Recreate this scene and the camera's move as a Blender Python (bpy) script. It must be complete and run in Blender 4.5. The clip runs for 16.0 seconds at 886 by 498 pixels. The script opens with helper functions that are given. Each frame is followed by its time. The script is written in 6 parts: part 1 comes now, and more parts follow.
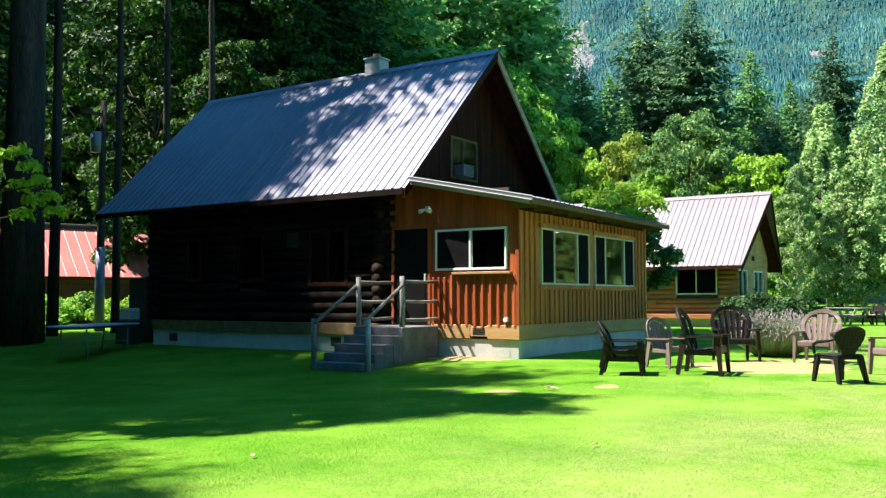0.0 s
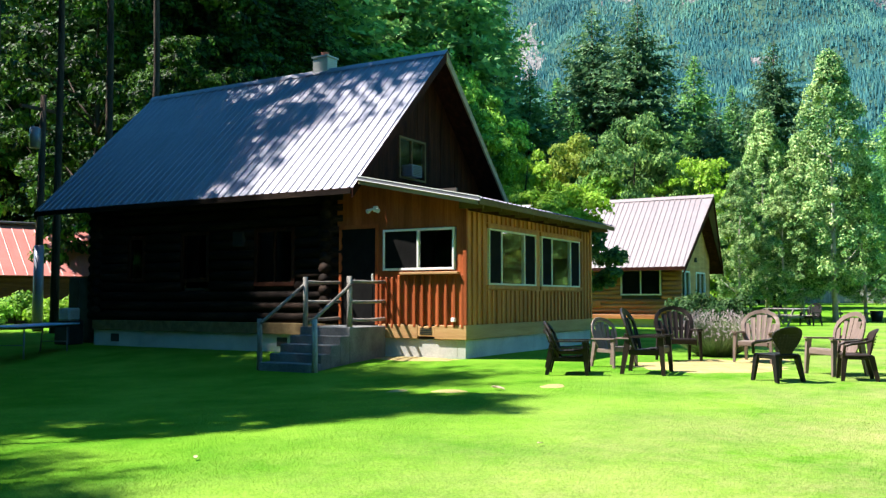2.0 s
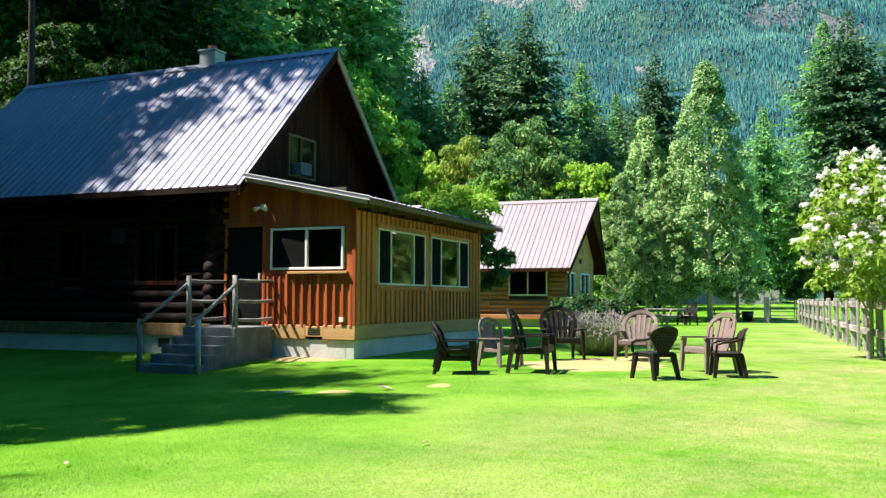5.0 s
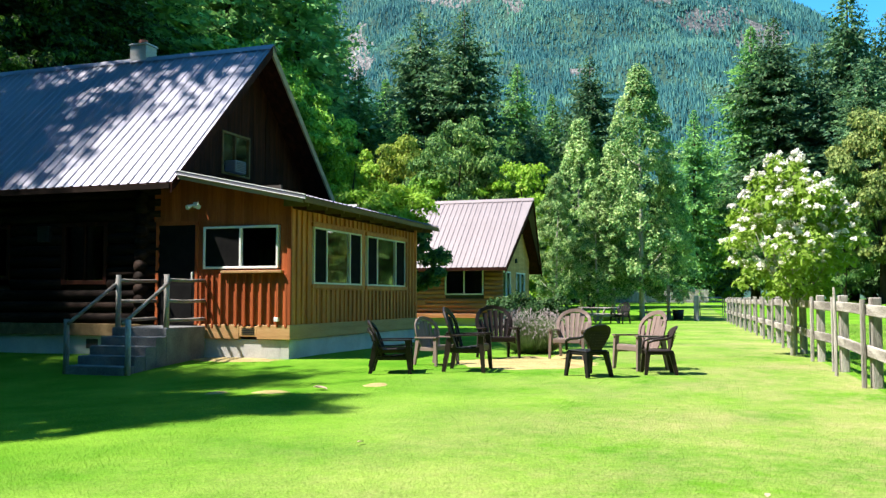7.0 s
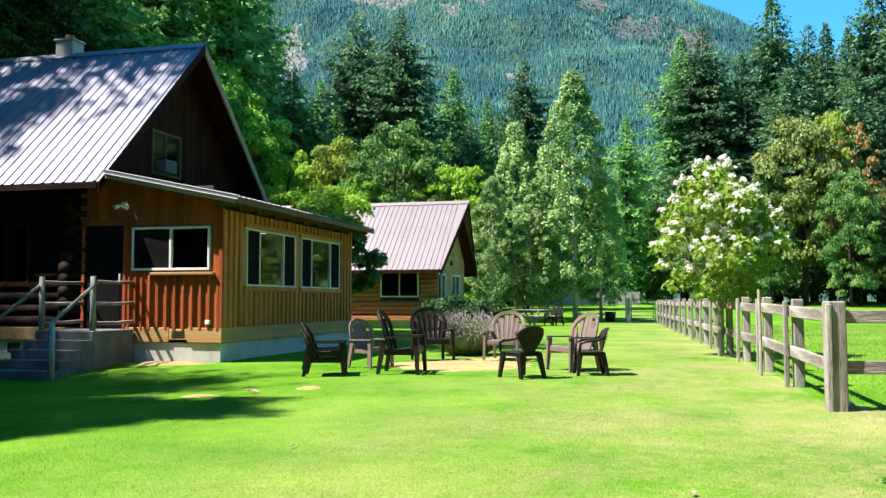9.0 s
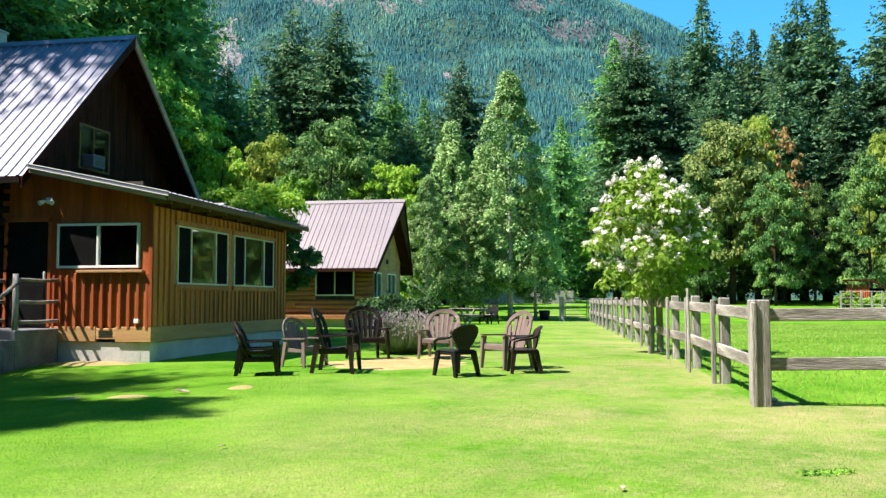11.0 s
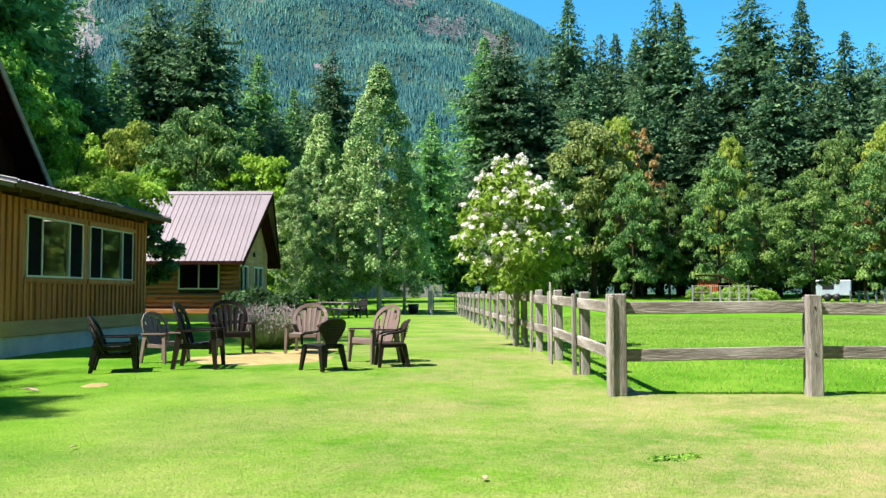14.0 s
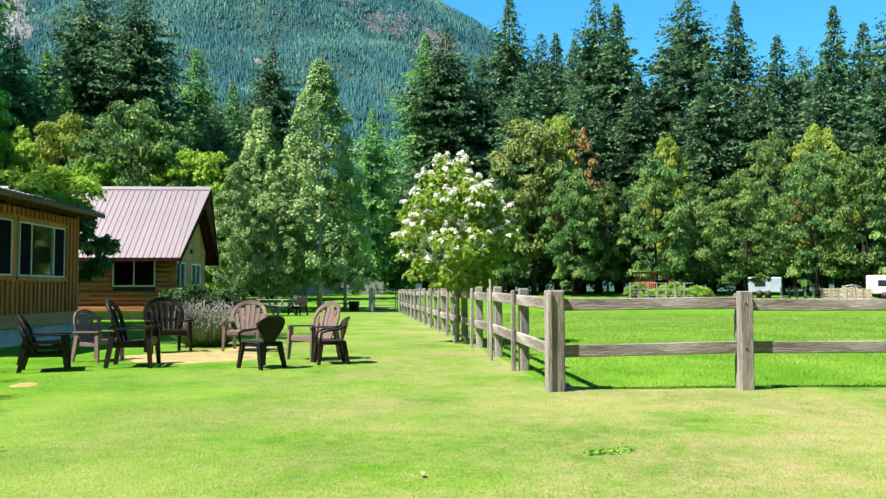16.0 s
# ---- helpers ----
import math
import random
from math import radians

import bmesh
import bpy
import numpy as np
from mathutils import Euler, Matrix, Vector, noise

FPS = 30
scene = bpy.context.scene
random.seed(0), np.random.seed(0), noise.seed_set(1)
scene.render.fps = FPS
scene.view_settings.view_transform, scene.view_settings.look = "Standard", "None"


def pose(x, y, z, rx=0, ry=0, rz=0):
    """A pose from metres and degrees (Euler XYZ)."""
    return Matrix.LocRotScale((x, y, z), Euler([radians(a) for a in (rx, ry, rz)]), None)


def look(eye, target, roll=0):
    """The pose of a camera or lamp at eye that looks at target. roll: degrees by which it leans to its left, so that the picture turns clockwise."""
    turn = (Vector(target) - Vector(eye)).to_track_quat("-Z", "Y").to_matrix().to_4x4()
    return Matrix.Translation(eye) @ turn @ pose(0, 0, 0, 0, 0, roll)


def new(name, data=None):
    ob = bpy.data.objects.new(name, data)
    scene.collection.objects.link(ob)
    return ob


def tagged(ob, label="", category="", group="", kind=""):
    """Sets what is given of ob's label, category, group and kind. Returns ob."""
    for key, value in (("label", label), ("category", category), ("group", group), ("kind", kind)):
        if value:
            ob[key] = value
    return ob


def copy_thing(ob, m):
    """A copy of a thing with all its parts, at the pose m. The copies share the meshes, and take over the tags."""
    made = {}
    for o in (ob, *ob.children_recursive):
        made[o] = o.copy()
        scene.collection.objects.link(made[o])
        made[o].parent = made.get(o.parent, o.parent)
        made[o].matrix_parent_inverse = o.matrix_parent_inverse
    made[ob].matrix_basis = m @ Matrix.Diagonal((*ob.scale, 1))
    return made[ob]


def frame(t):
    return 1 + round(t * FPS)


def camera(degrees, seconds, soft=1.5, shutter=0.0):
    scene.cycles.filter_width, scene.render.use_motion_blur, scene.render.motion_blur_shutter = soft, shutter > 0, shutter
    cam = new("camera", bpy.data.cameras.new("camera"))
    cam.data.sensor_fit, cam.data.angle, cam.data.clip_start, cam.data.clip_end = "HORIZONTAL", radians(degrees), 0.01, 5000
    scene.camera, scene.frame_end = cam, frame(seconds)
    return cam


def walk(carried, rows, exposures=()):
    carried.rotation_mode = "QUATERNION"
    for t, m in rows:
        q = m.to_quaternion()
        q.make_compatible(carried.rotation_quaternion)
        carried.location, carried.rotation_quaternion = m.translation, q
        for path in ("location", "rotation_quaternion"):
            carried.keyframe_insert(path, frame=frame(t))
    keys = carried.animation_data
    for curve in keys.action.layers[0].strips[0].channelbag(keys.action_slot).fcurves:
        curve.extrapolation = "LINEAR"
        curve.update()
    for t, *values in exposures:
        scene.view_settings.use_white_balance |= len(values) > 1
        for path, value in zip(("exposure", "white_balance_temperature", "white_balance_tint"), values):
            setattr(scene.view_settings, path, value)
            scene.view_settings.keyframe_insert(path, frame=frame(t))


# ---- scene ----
ROWS = [  # seconds, eye, yaw, pitch, roll
    (0, -15.280, -8.238, 1.181, 33.23, 3.22, -0.11),
    (0.5, -15.279, -8.231, 1.183, 32.54, 3.15, -0.04),
    (1, -15.280, -8.238, 1.180, 31.98, 3.15, -0.08),
    (1.5, -15.282, -8.240, 1.186, 31.13, 3.14, 0.04),
    (2, -15.281, -8.247, 1.180, 29.85, 3.23, 0.01),
    (2.5, -15.269, -8.259, 1.178, 28.30, 3.20, 0.02),
    (3, -15.267, -8.256, 1.190, 27.35, 3.12, 0.01),
    (3.5, -15.271, -8.264, 1.184, 26.02, 3.17, 0.06),
    (4, -15.263, -8.269, 1.177, 24.88, 3.22, 0.11),
    (6.5, -15.255, -8.277, 1.176, 19.63, 3.22, 0.08),
    (7, -15.257, -8.283, 1.173, 18.64, 3.21, 0.03),
    (7.5, -15.252, -8.290, 1.170, 17.63, 3.18, 0.01),
    (8, -15.250, -8.293, 1.169, 16.55, 3.20, -0.01),
    (8.5, -15.245, -8.293, 1.167, 15.38, 3.29, -0.03),
    (11, -15.224, -8.311, 1.161, 10.31, 3.29, -0.02),
    (11.5, -15.224, -8.307, 1.161, 8.37, 3.15, -0.07),
    (12, -15.215, -8.320, 1.156, 6.86, 3.07, -0.03),
    (12.5, -15.210, -8.323, 1.157, 5.47, 2.97, 0.04),
    (13, -15.215, -8.324, 1.161, 4.19, 2.83, 0.07),
    (13.5, -15.211, -8.330, 1.160, 2.97, 2.84, -0.01),
    (14, -15.221, -8.335, 1.161, 1.85, 2.89, 0.02),
    (14.5, -15.219, -8.338, 1.160, 0.94, 2.95, 0.00),
    (15, -15.218, -8.340, 1.161, 0.10, 2.95, 0.01),
    (15.5, -15.213, -8.352, 1.157, -0.84, 2.87, -0.05),
    (16, -15.220, -8.354, 1.155, -1.96, 2.71, -0.03),
]
def aim(x, y, z, yaw, pitch, roll):
    a, b = radians(yaw), radians(pitch)
    eye = Vector((x, y, z))
    return look(eye, eye + Vector((math.cos(b) * math.cos(a), math.cos(b) * math.sin(a), math.sin(b))), roll)


cam = camera(53.43, 16.0, soft=1.4)
walk(cam, [(t, aim(*row)) for t, *row in ROWS], exposures=[(0, 1.90, 6500, 13), (4, 1.78, 6500, 13), (8, 1.64, 6500, 14), (11, 1.52, 6500, 15), (16, 1.40, 6500, 16)])

# ---- light: high summer sun from beyond the cabin, open blue sky ----
SUN = Vector((-0.27, 0.58, 1.0)).normalized()
world = bpy.data.worlds.new("world")
scene.world = world
world.use_nodes = True
wt = world.node_tree
sky = wt.nodes.new("ShaderNodeTexSky")
sky.sky_type, sky.sun_disc = "NISHITA", False
sky.sun_elevation = math.asin(SUN.z)
sky.sun_rotation = math.atan2(SUN.x, SUN.y)
sky.air_density, sky.dust_density, sky.ozone_density = 1.0, 0.0, 4.0
wt.nodes["Background"].inputs[1].default_value = 0.060
tone = wt.nodes.new("ShaderNodeMixRGB")
tone.blend_type = "MULTIPLY"
tone.inputs[0].default_value, tone.inputs[2].default_value = 1.0, (0.40, 1.36, 1.52, 1)
wt.links.new(sky.outputs[0], tone.inputs[1])
wt.links.new(tone.outputs[0], wt.nodes["Background"].inputs[0])
sun = new("sun", bpy.data.lights.new("sun", "SUN"))
sun.data.energy, sun.data.angle, sun.data.color = 5.0, radians(0.53), (1.0, 0.95, 0.86)
sun.matrix_world = look(SUN * 60, (0, 0, 0))


# ---- materials ----
def mat(name, cols, scale=3.0, rough=0.7, bump=0.2, fine=40.0, stretch=(1, 1, 1), metal=0.0, spec=0.3, rand=0.0, island=0.0, distort=0.6, bdist=0.01):
    """Two scales of noise between three colours, with relief; rand varies single pieces, island the pieces joined in one mesh."""
    m = bpy.data.materials.new(name)
    m.use_nodes = True
    nt = m.node_tree
    L, N = nt.links.new, nt.nodes.new
    b = nt.nodes["Principled BSDF"]
    tc, mp = N("ShaderNodeTexCoord"), N("ShaderNodeMapping")
    mp.inputs["Scale"].default_value = stretch
    L(tc.outputs["Object"], mp.inputs["Vector"])
    n1, n2 = N("ShaderNodeTexNoise"), N("ShaderNodeTexNoise")
    for n, s, d in ((n1, scale, 4), (n2, fine, 6)):
        n.inputs["Scale"].default_value, n.inputs["Detail"].default_value, n.inputs["Distortion"].default_value = s, d, distort
        L(mp.outputs[0], n.inputs["Vector"])
    r = N("ShaderNodeValToRGB")
    r.color_ramp.elements[0].position, r.color_ramp.elements[1].position = 0.32, 0.68
    r.color_ramp.elements[0].color, r.color_ramp.elements[1].color = (*cols[0], 1), (*cols[2], 1)
    e = r.color_ramp.elements.new(0.5)
    e.color = (*cols[1], 1)
    add = N("ShaderNodeMath")
    add.operation = "MULTIPLY_ADD"
    L(n2.outputs[0], add.inputs[0])
    add.inputs[1].default_value = 0.5
    half = N("ShaderNodeMath")
    half.operation = "MULTIPLY_ADD"
    half.inputs[1].default_value, half.inputs[2].default_value = 0.7, -0.1
    L(n1.outputs[0], half.inputs[0])
    L(half.outputs[0], add.inputs[2])
    L(add.outputs[0], r.inputs[0])
    out = r.outputs[0]
    if rand or island:
        src = N("ShaderNodeNewGeometry").outputs["Random Per Island"] if island else N("ShaderNodeObjectInfo").outputs["Random"]
        mr = N("ShaderNodeMapRange")
        v = island or rand
        mr.inputs["To Min"].default_value, mr.inputs["To Max"].default_value = 1 - v, 1 + v
        L(src, mr.inputs["Value"])
        hs = N("ShaderNodeHueSaturation")
        L(mr.outputs[0], hs.inputs["Value"])
        L(out, hs.inputs["Color"])
        out = hs.outputs[0]
    L(out, b.inputs["Base Color"])
    b.inputs["Roughness"].default_value, b.inputs["Metallic"].default_value = rough, metal
    b.inputs["Specular IOR Level"].default_value = spec
    if bump:
        bp = N("ShaderNodeBump")
        bp.inputs["Strength"].default_value, bp.inputs["Distance"].default_value = bump, bdist
        L(n2.outputs[0], bp.inputs["Height"])
        L(bp.outputs[0], b.inputs["Normal"])
    return m


def leafmat(name, dark, mid, light, glow=0.35, rough=0.55, spread=0.35, scale=0.45):
    """Leaves: each its own tone, letting light through."""
    m = bpy.data.materials.new(name)
    m.use_nodes = True
    nt = m.node_tree
    L, N = nt.links.new, nt.nodes.new
    b = nt.nodes["Principled BSDF"]
    g = N("ShaderNodeNewGeometry")
    tc, n1 = N("ShaderNodeTexCoord"), N("ShaderNodeTexNoise")
    n1.inputs["Scale"].default_value = scale
    L(tc.outputs["Object"], n1.inputs["Vector"])
    mix = N("ShaderNodeMath")
    mix.operation = "MULTIPLY_ADD"
    mix.inputs[1].default_value = spread
    L(g.outputs["Random Per Island"], mix.inputs[0])
    L(n1.outputs[0], mix.inputs[2])
    r = N("ShaderNodeValToRGB")
    r.color_ramp.elements[0].position, r.color_ramp.elements[1].position = 0.35, 0.95
    r.color_ramp.elements[0].color, r.color_ramp.elements[1].color = (*dark, 1), (*light, 1)
    r.color_ramp.elements.new(0.62).color = (*mid, 1)
    L(mix.outputs[0], r.inputs[0])
    oi, hs = N("ShaderNodeObjectInfo"), N("ShaderNodeHueSaturation")
    mr = N("ShaderNodeMapRange")
    mr.inputs["To Min"].default_value, mr.inputs["To Max"].default_value = 0.8, 1.2
    L(oi.outputs["Random"], mr.inputs["Value"])
    L(mr.outputs[0], hs.inputs["Value"])
    L(r.outputs[0], hs.inputs["Color"])
    L(hs.outputs[0], b.inputs["Base Color"])
    b.inputs["Roughness"].default_value, b.inputs["Specular IOR Level"].default_value = rough, 0.14
    tr, ms = N("ShaderNodeBsdfTranslucent"), N("ShaderNodeMixShader")
    L(hs.outputs[0], tr.inputs["Color"])
    ms.inputs[0].default_value = glow
    L(b.outputs[0], ms.inputs[1])
    L(tr.outputs[0], ms.inputs[2])
    L(ms.outputs[0], nt.nodes["Material Output"].inputs["Surface"])
    return m


def glassmat(name, tint=(0.9, 0.95, 0.95)):
    m = bpy.data.materials.new(name)
    m.use_nodes = True
    b = m.node_tree.nodes["Principled BSDF"]
    b.inputs["Base Color"].default_value = (*tint, 1)
    b.inputs["Roughness"].default_value, b.inputs["Transmission Weight"].default_value, b.inputs["IOR"].default_value = 0.02, 1.0, 1.6
    return m


M_ROOF = mat("painted ribbed steel", ((0.150, 0.152, 0.195), (0.180, 0.182, 0.228), (0.210, 0.212, 0.26)), 0.8, 0.45, 0.05, 30, metal=0.25, spec=0.3, rand=0.05)
M_ROOF2 = mat("brownish ribbed steel", ((0.165, 0.136, 0.140), (0.192, 0.160, 0.164), (0.22, 0.186, 0.190)), 0.8, 0.42, 0.05, 30, metal=0.2, spec=0.5, rand=0.05)
M_REDROOF = mat("faded red steel", ((0.38, 0.11, 0.095), (0.45, 0.15, 0.13), (0.52, 0.20, 0.18)), 0.7, 0.5, 0.1, 20, spec=0.4, rand=0.08)
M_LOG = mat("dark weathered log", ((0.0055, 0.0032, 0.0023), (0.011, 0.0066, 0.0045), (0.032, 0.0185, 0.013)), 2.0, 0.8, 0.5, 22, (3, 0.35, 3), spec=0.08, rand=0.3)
M_DARKWOOD = mat("dark stained board", ((0.017, 0.005, 0.003), (0.034, 0.0095, 0.005), (0.062, 0.018, 0.009)), 2.5, 0.75, 0.35, 30, (3, 3, 0.25), spec=0.08, rand=0.25)
M_REDWOOD = mat("red brown cedar board", ((0.25, 0.054, 0.016), (0.35, 0.082, 0.024), (0.43, 0.115, 0.036)), 2.5, 0.66, 0.35, 30, (3, 3, 0.25), spec=0.15, rand=0.18)
M_GOLD = mat("golden cedar board", ((0.345, 0.112, 0.029), (0.475, 0.170, 0.045), (0.585, 0.236, 0.071)), 2.5, 0.62, 0.35, 30, (3, 3, 0.25), rand=0.16)
M_TRIM = mat("pale fir board", ((0.36, 0.19, 0.075), (0.45, 0.25, 0.10), (0.52, 0.32, 0.14)), 2.0, 0.65, 0.3, 26, (0.3, 0.3, 3), rand=0.12)
M_FASCIA = mat("weathered fascia board", ((0.24, 0.18, 0.12), (0.33, 0.25, 0.17), (0.42, 0.33, 0.23)), 2.0, 0.7, 0.3, 26, (3, 0.3, 3), rand=0.12)
M_CONC = mat("poured concrete", ((0.36, 0.35, 0.33), (0.46, 0.45, 0.42), (0.54, 0.53, 0.50)), 1.6, 0.85, 0.3, 35)
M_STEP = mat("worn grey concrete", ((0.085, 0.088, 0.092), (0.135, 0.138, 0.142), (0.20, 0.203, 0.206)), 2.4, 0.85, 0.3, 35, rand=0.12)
# weathered like the posts, but the rails' shaded face darkens this colour
M_GREYWOOD = mat("silver weathered timber", ((0.085, 0.073, 0.062), (0.21, 0.187, 0.163), (0.38, 0.35, 0.315)), 2.6, 0.8, 0.9, 24, (0.35, 3, 3), rand=0.2, bdist=0.015)
M_GREYPOST = mat("silver weathered post", ((0.13, 0.115, 0.10), (0.29, 0.265, 0.235), (0.46, 0.43, 0.39)), 2.6, 0.8, 0.8, 24, (3, 3, 0.35), rand=0.2, bdist=0.015)
M_EAVE = mat("weathered brown eave board", ((0.10, 0.066, 0.030), (0.15, 0.10, 0.048), (0.20, 0.14, 0.07)), 2.0, 0.8, 0.3, 26, (0.3, 3, 3), spec=0.15, rand=0.15)
M_WHITE = mat("white vinyl", ((0.70, 0.70, 0.67), (0.76, 0.76, 0.73), (0.80, 0.80, 0.78)), 1.5, 0.45, 0.02, 60)
M_BLACK = mat("black painted metal", ((0.012, 0.012, 0.013), (0.018, 0.018, 0.02), (0.03, 0.03, 0.032)), 4, 0.5, 0.05, 60)
# indoor dimness is put into the dark colour of the room linings
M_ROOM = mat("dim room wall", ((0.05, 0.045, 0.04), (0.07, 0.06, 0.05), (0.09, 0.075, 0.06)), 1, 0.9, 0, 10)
M_GLASS = glassmat("window glass")
M_SCREEN = mat("dark insect mesh", ((0.006, 0.006, 0.006), (0.009, 0.009, 0.009), (0.013, 0.013, 0.012)), 4, 0.95, 0.0, 60, spec=0.05)
M_BARK = mat("furrowed bark", ((0.022, 0.016, 0.012), (0.048, 0.035, 0.027), (0.085, 0.065, 0.05)), 1.2, 0.9, 0.9, 9, (2.5, 2.5, 0.4), spec=0.1, bdist=0.05)
M_PALEBARK = mat("pale grey bark", ((0.22, 0.20, 0.16), (0.34, 0.32, 0.27), (0.45, 0.43, 0.37)), 1.5, 0.85, 0.5, 12, (2, 2, 0.8), bdist=0.03)


def lawn_tones(nt, lush, fresh, straw, fine=38.0):
    """Colour of the lawn by place: lush and fresh drifts, fine grain, straw that spreads towards the paddock fence."""
    L, N = nt.links.new, nt.nodes.new
    geo, sep = N("ShaderNodeNewGeometry"), N("ShaderNodeSeparateXYZ")
    L(geo.outputs["Position"], sep.inputs[0])

    def field(scale, lo, hi, rough=0.6, detail=8):
        n, r = N("ShaderNodeTexNoise"), N("ShaderNodeMapRange")
        n.inputs["Scale"].default_value, n.inputs["Detail"].default_value, n.inputs["Roughness"].default_value = scale, detail, rough
        r.inputs["From Min"].default_value, r.inputs["From Max"].default_value = lo, hi
        L(geo.outputs["Position"], n.inputs["Vector"])
        L(n.outputs[0], r.inputs["Value"])
        return r.outputs[0]

    def calc(op, a, b, c=None):
        m = N("ShaderNodeMath")
        m.operation = op
        for k, v in enumerate((a, b, c)):
            if v is None:
                continue
            if isinstance(v, (int, float)):
                m.inputs[k].default_value = v
            else:
                L(v, m.inputs[k])
        return m.outputs[0]

    green = N("ShaderNodeMixRGB")
    green.inputs[1].default_value, green.inputs[2].default_value = (*lush, 1), (*fresh, 1)
    L(field(0.55, 0.36, 0.64, 0.68), green.inputs[0])
    # dry share: rises towards -y, broken into soft drifts and tufts; none in the paddock
    slope = N("ShaderNodeMapRange")
    slope.inputs["From Min"].default_value, slope.inputs["From Max"].default_value = -2.5, -11.0
    slope.inputs["To Min"].default_value, slope.inputs["To Max"].default_value = 0.0, 1.0
    L(sep.outputs["Y"], slope.inputs["Value"])
    drift = calc("MULTIPLY", field(0.42, 0.38, 0.66, 0.72, 10), 0.78)
    tuft = calc("MULTIPLY", field(5.5, 0.42, 0.68, 0.7), 0.35)
    dry = calc("MULTIPLY", slope.outputs[0], calc("ADD", drift, tuft))
    row = calc("MULTIPLY_ADD", sep.outputs["X"], -0.067, sep.outputs["Y"])
    paddock = calc("MULTIPLY", calc("LESS_THAN", row, -9.86), calc("GREATER_THAN", sep.outputs["X"], -4.25))
    dry = calc("MULTIPLY", dry, calc("SUBTRACT", 1.0, paddock))
    mix = N("ShaderNodeMixRGB")
    mix.inputs[2].default_value = (*straw, 1)
    L(dry, mix.inputs[0])
    L(green.outputs[0], mix.inputs[1])
    hs = N("ShaderNodeHueSaturation")
    L(calc("MULTIPLY_ADD", field(fine, 0.25, 0.75, 0.75), 0.9, 0.55), hs.inputs["Value"])
    L(mix.outputs[0], hs.inputs["Color"])
    return hs.outputs[0]


def lawnmat(name, lush, fresh, straw, glow=0.0):
    m = bpy.data.materials.new(name)
    m.use_nodes = True
    nt = m.node_tree
    L, N = nt.links.new, nt.nodes.new
    b = nt.nodes["Principled BSDF"]
    col = lawn_tones(nt, lush, fresh, straw)
    b.inputs["Roughness"].default_value, b.inputs["Specular IOR Level"].default_value = 0.9, 0.03
    if glow:
        rnd, hs = N("ShaderNodeMapRange"), N("ShaderNodeHueSaturation")
        L(N("ShaderNodeNewGeometry").outputs["Random Per Island"], rnd.inputs["Value"])
        rnd.inputs["To Min"].default_value, rnd.inputs["To Max"].default_value = 0.75, 1.3
        L(rnd.outputs[0], hs.inputs["Value"])
        L(col, hs.inputs["Color"])
        col = hs.outputs[0]
        tr, ms = N("ShaderNodeBsdfTranslucent"), N("ShaderNodeMixShader")
        L(col, tr.inputs["Color"])
        ms.inputs[0].default_value = glow
        L(b.outputs[0], ms.inputs[1])
        L(tr.outputs[0], ms.inputs[2])
        L(ms.outputs[0], nt.nodes["Material Output"].inputs["Surface"])
    else:
        n, bp = N("ShaderNodeTexNoise"), N("ShaderNodeBump")
        n.inputs["Scale"].default_value, n.inputs["Detail"].default_value = 45, 8
        L(N("ShaderNodeTexCoord").outputs["Object"], n.inputs["Vector"])
        bp.inputs["Strength"].default_value, bp.inputs["Distance"].default_value = 0.7, 0.02
        L(n.outputs[0], bp.inputs["Height"])
        L(bp.outputs[0], b.inputs["Normal"])
    L(col, b.inputs["Base Color"])
    return m


M_GRASS = lawnmat("mown lawn", (0.046, 0.155, 0.006), (0.118, 0.236, 0.020), (0.31, 0.25, 0.125))
# needles of the near wood, its shade put into a near-black green
M_SHADEFIR = leafmat("fir needles", (0.005, 0.022, 0.006), (0.016, 0.050, 0.012), (0.045, 0.104, 0.023), 0.15)
# a copy with sunlight put into the needle colour
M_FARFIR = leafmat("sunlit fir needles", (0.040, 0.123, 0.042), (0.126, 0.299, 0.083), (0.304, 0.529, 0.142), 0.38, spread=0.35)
# a deep green copy, darkened to carry shade in the right-hand wood
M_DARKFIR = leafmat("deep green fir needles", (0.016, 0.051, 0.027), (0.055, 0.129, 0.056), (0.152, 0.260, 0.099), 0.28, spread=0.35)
M_MAPLE = leafmat("maple leaves", (0.030, 0.108, 0.017), (0.134, 0.320, 0.040), (0.403, 0.641, 0.086), 0.40, spread=0.4)
M_BLUEMAPLE = leafmat("deep green maple leaves", (0.020, 0.071, 0.024), (0.083, 0.202, 0.052), (0.281, 0.433, 0.110), 0.32, spread=0.4)
M_MIDMAPLE = leafmat("mid green maple leaves", (0.019, 0.062, 0.017), (0.082, 0.170, 0.038), (0.24, 0.34, 0.085), 0.35, spread=0.4)
# the wood's shade and its sunlit specks are put into these leaf tones
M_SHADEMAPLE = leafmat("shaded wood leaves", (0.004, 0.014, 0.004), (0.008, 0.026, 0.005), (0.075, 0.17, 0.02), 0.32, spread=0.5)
M_YELLOW = leafmat("yellowing maple leaves", (0.112, 0.201, 0.022), (0.245, 0.357, 0.049), (0.424, 0.478, 0.097), 0.48, spread=0.45)
M_RUST = leafmat("rusty dry maple leaves", (0.09, 0.06, 0.022), (0.22, 0.14, 0.05), (0.40, 0.26, 0.09), 0.3, spread=0.5)
M_ASPEN = leafmat("aspen leaves", (0.022, 0.095, 0.026), (0.096, 0.253, 0.060), (0.481, 0.619, 0.253), 0.28, spread=0.5)
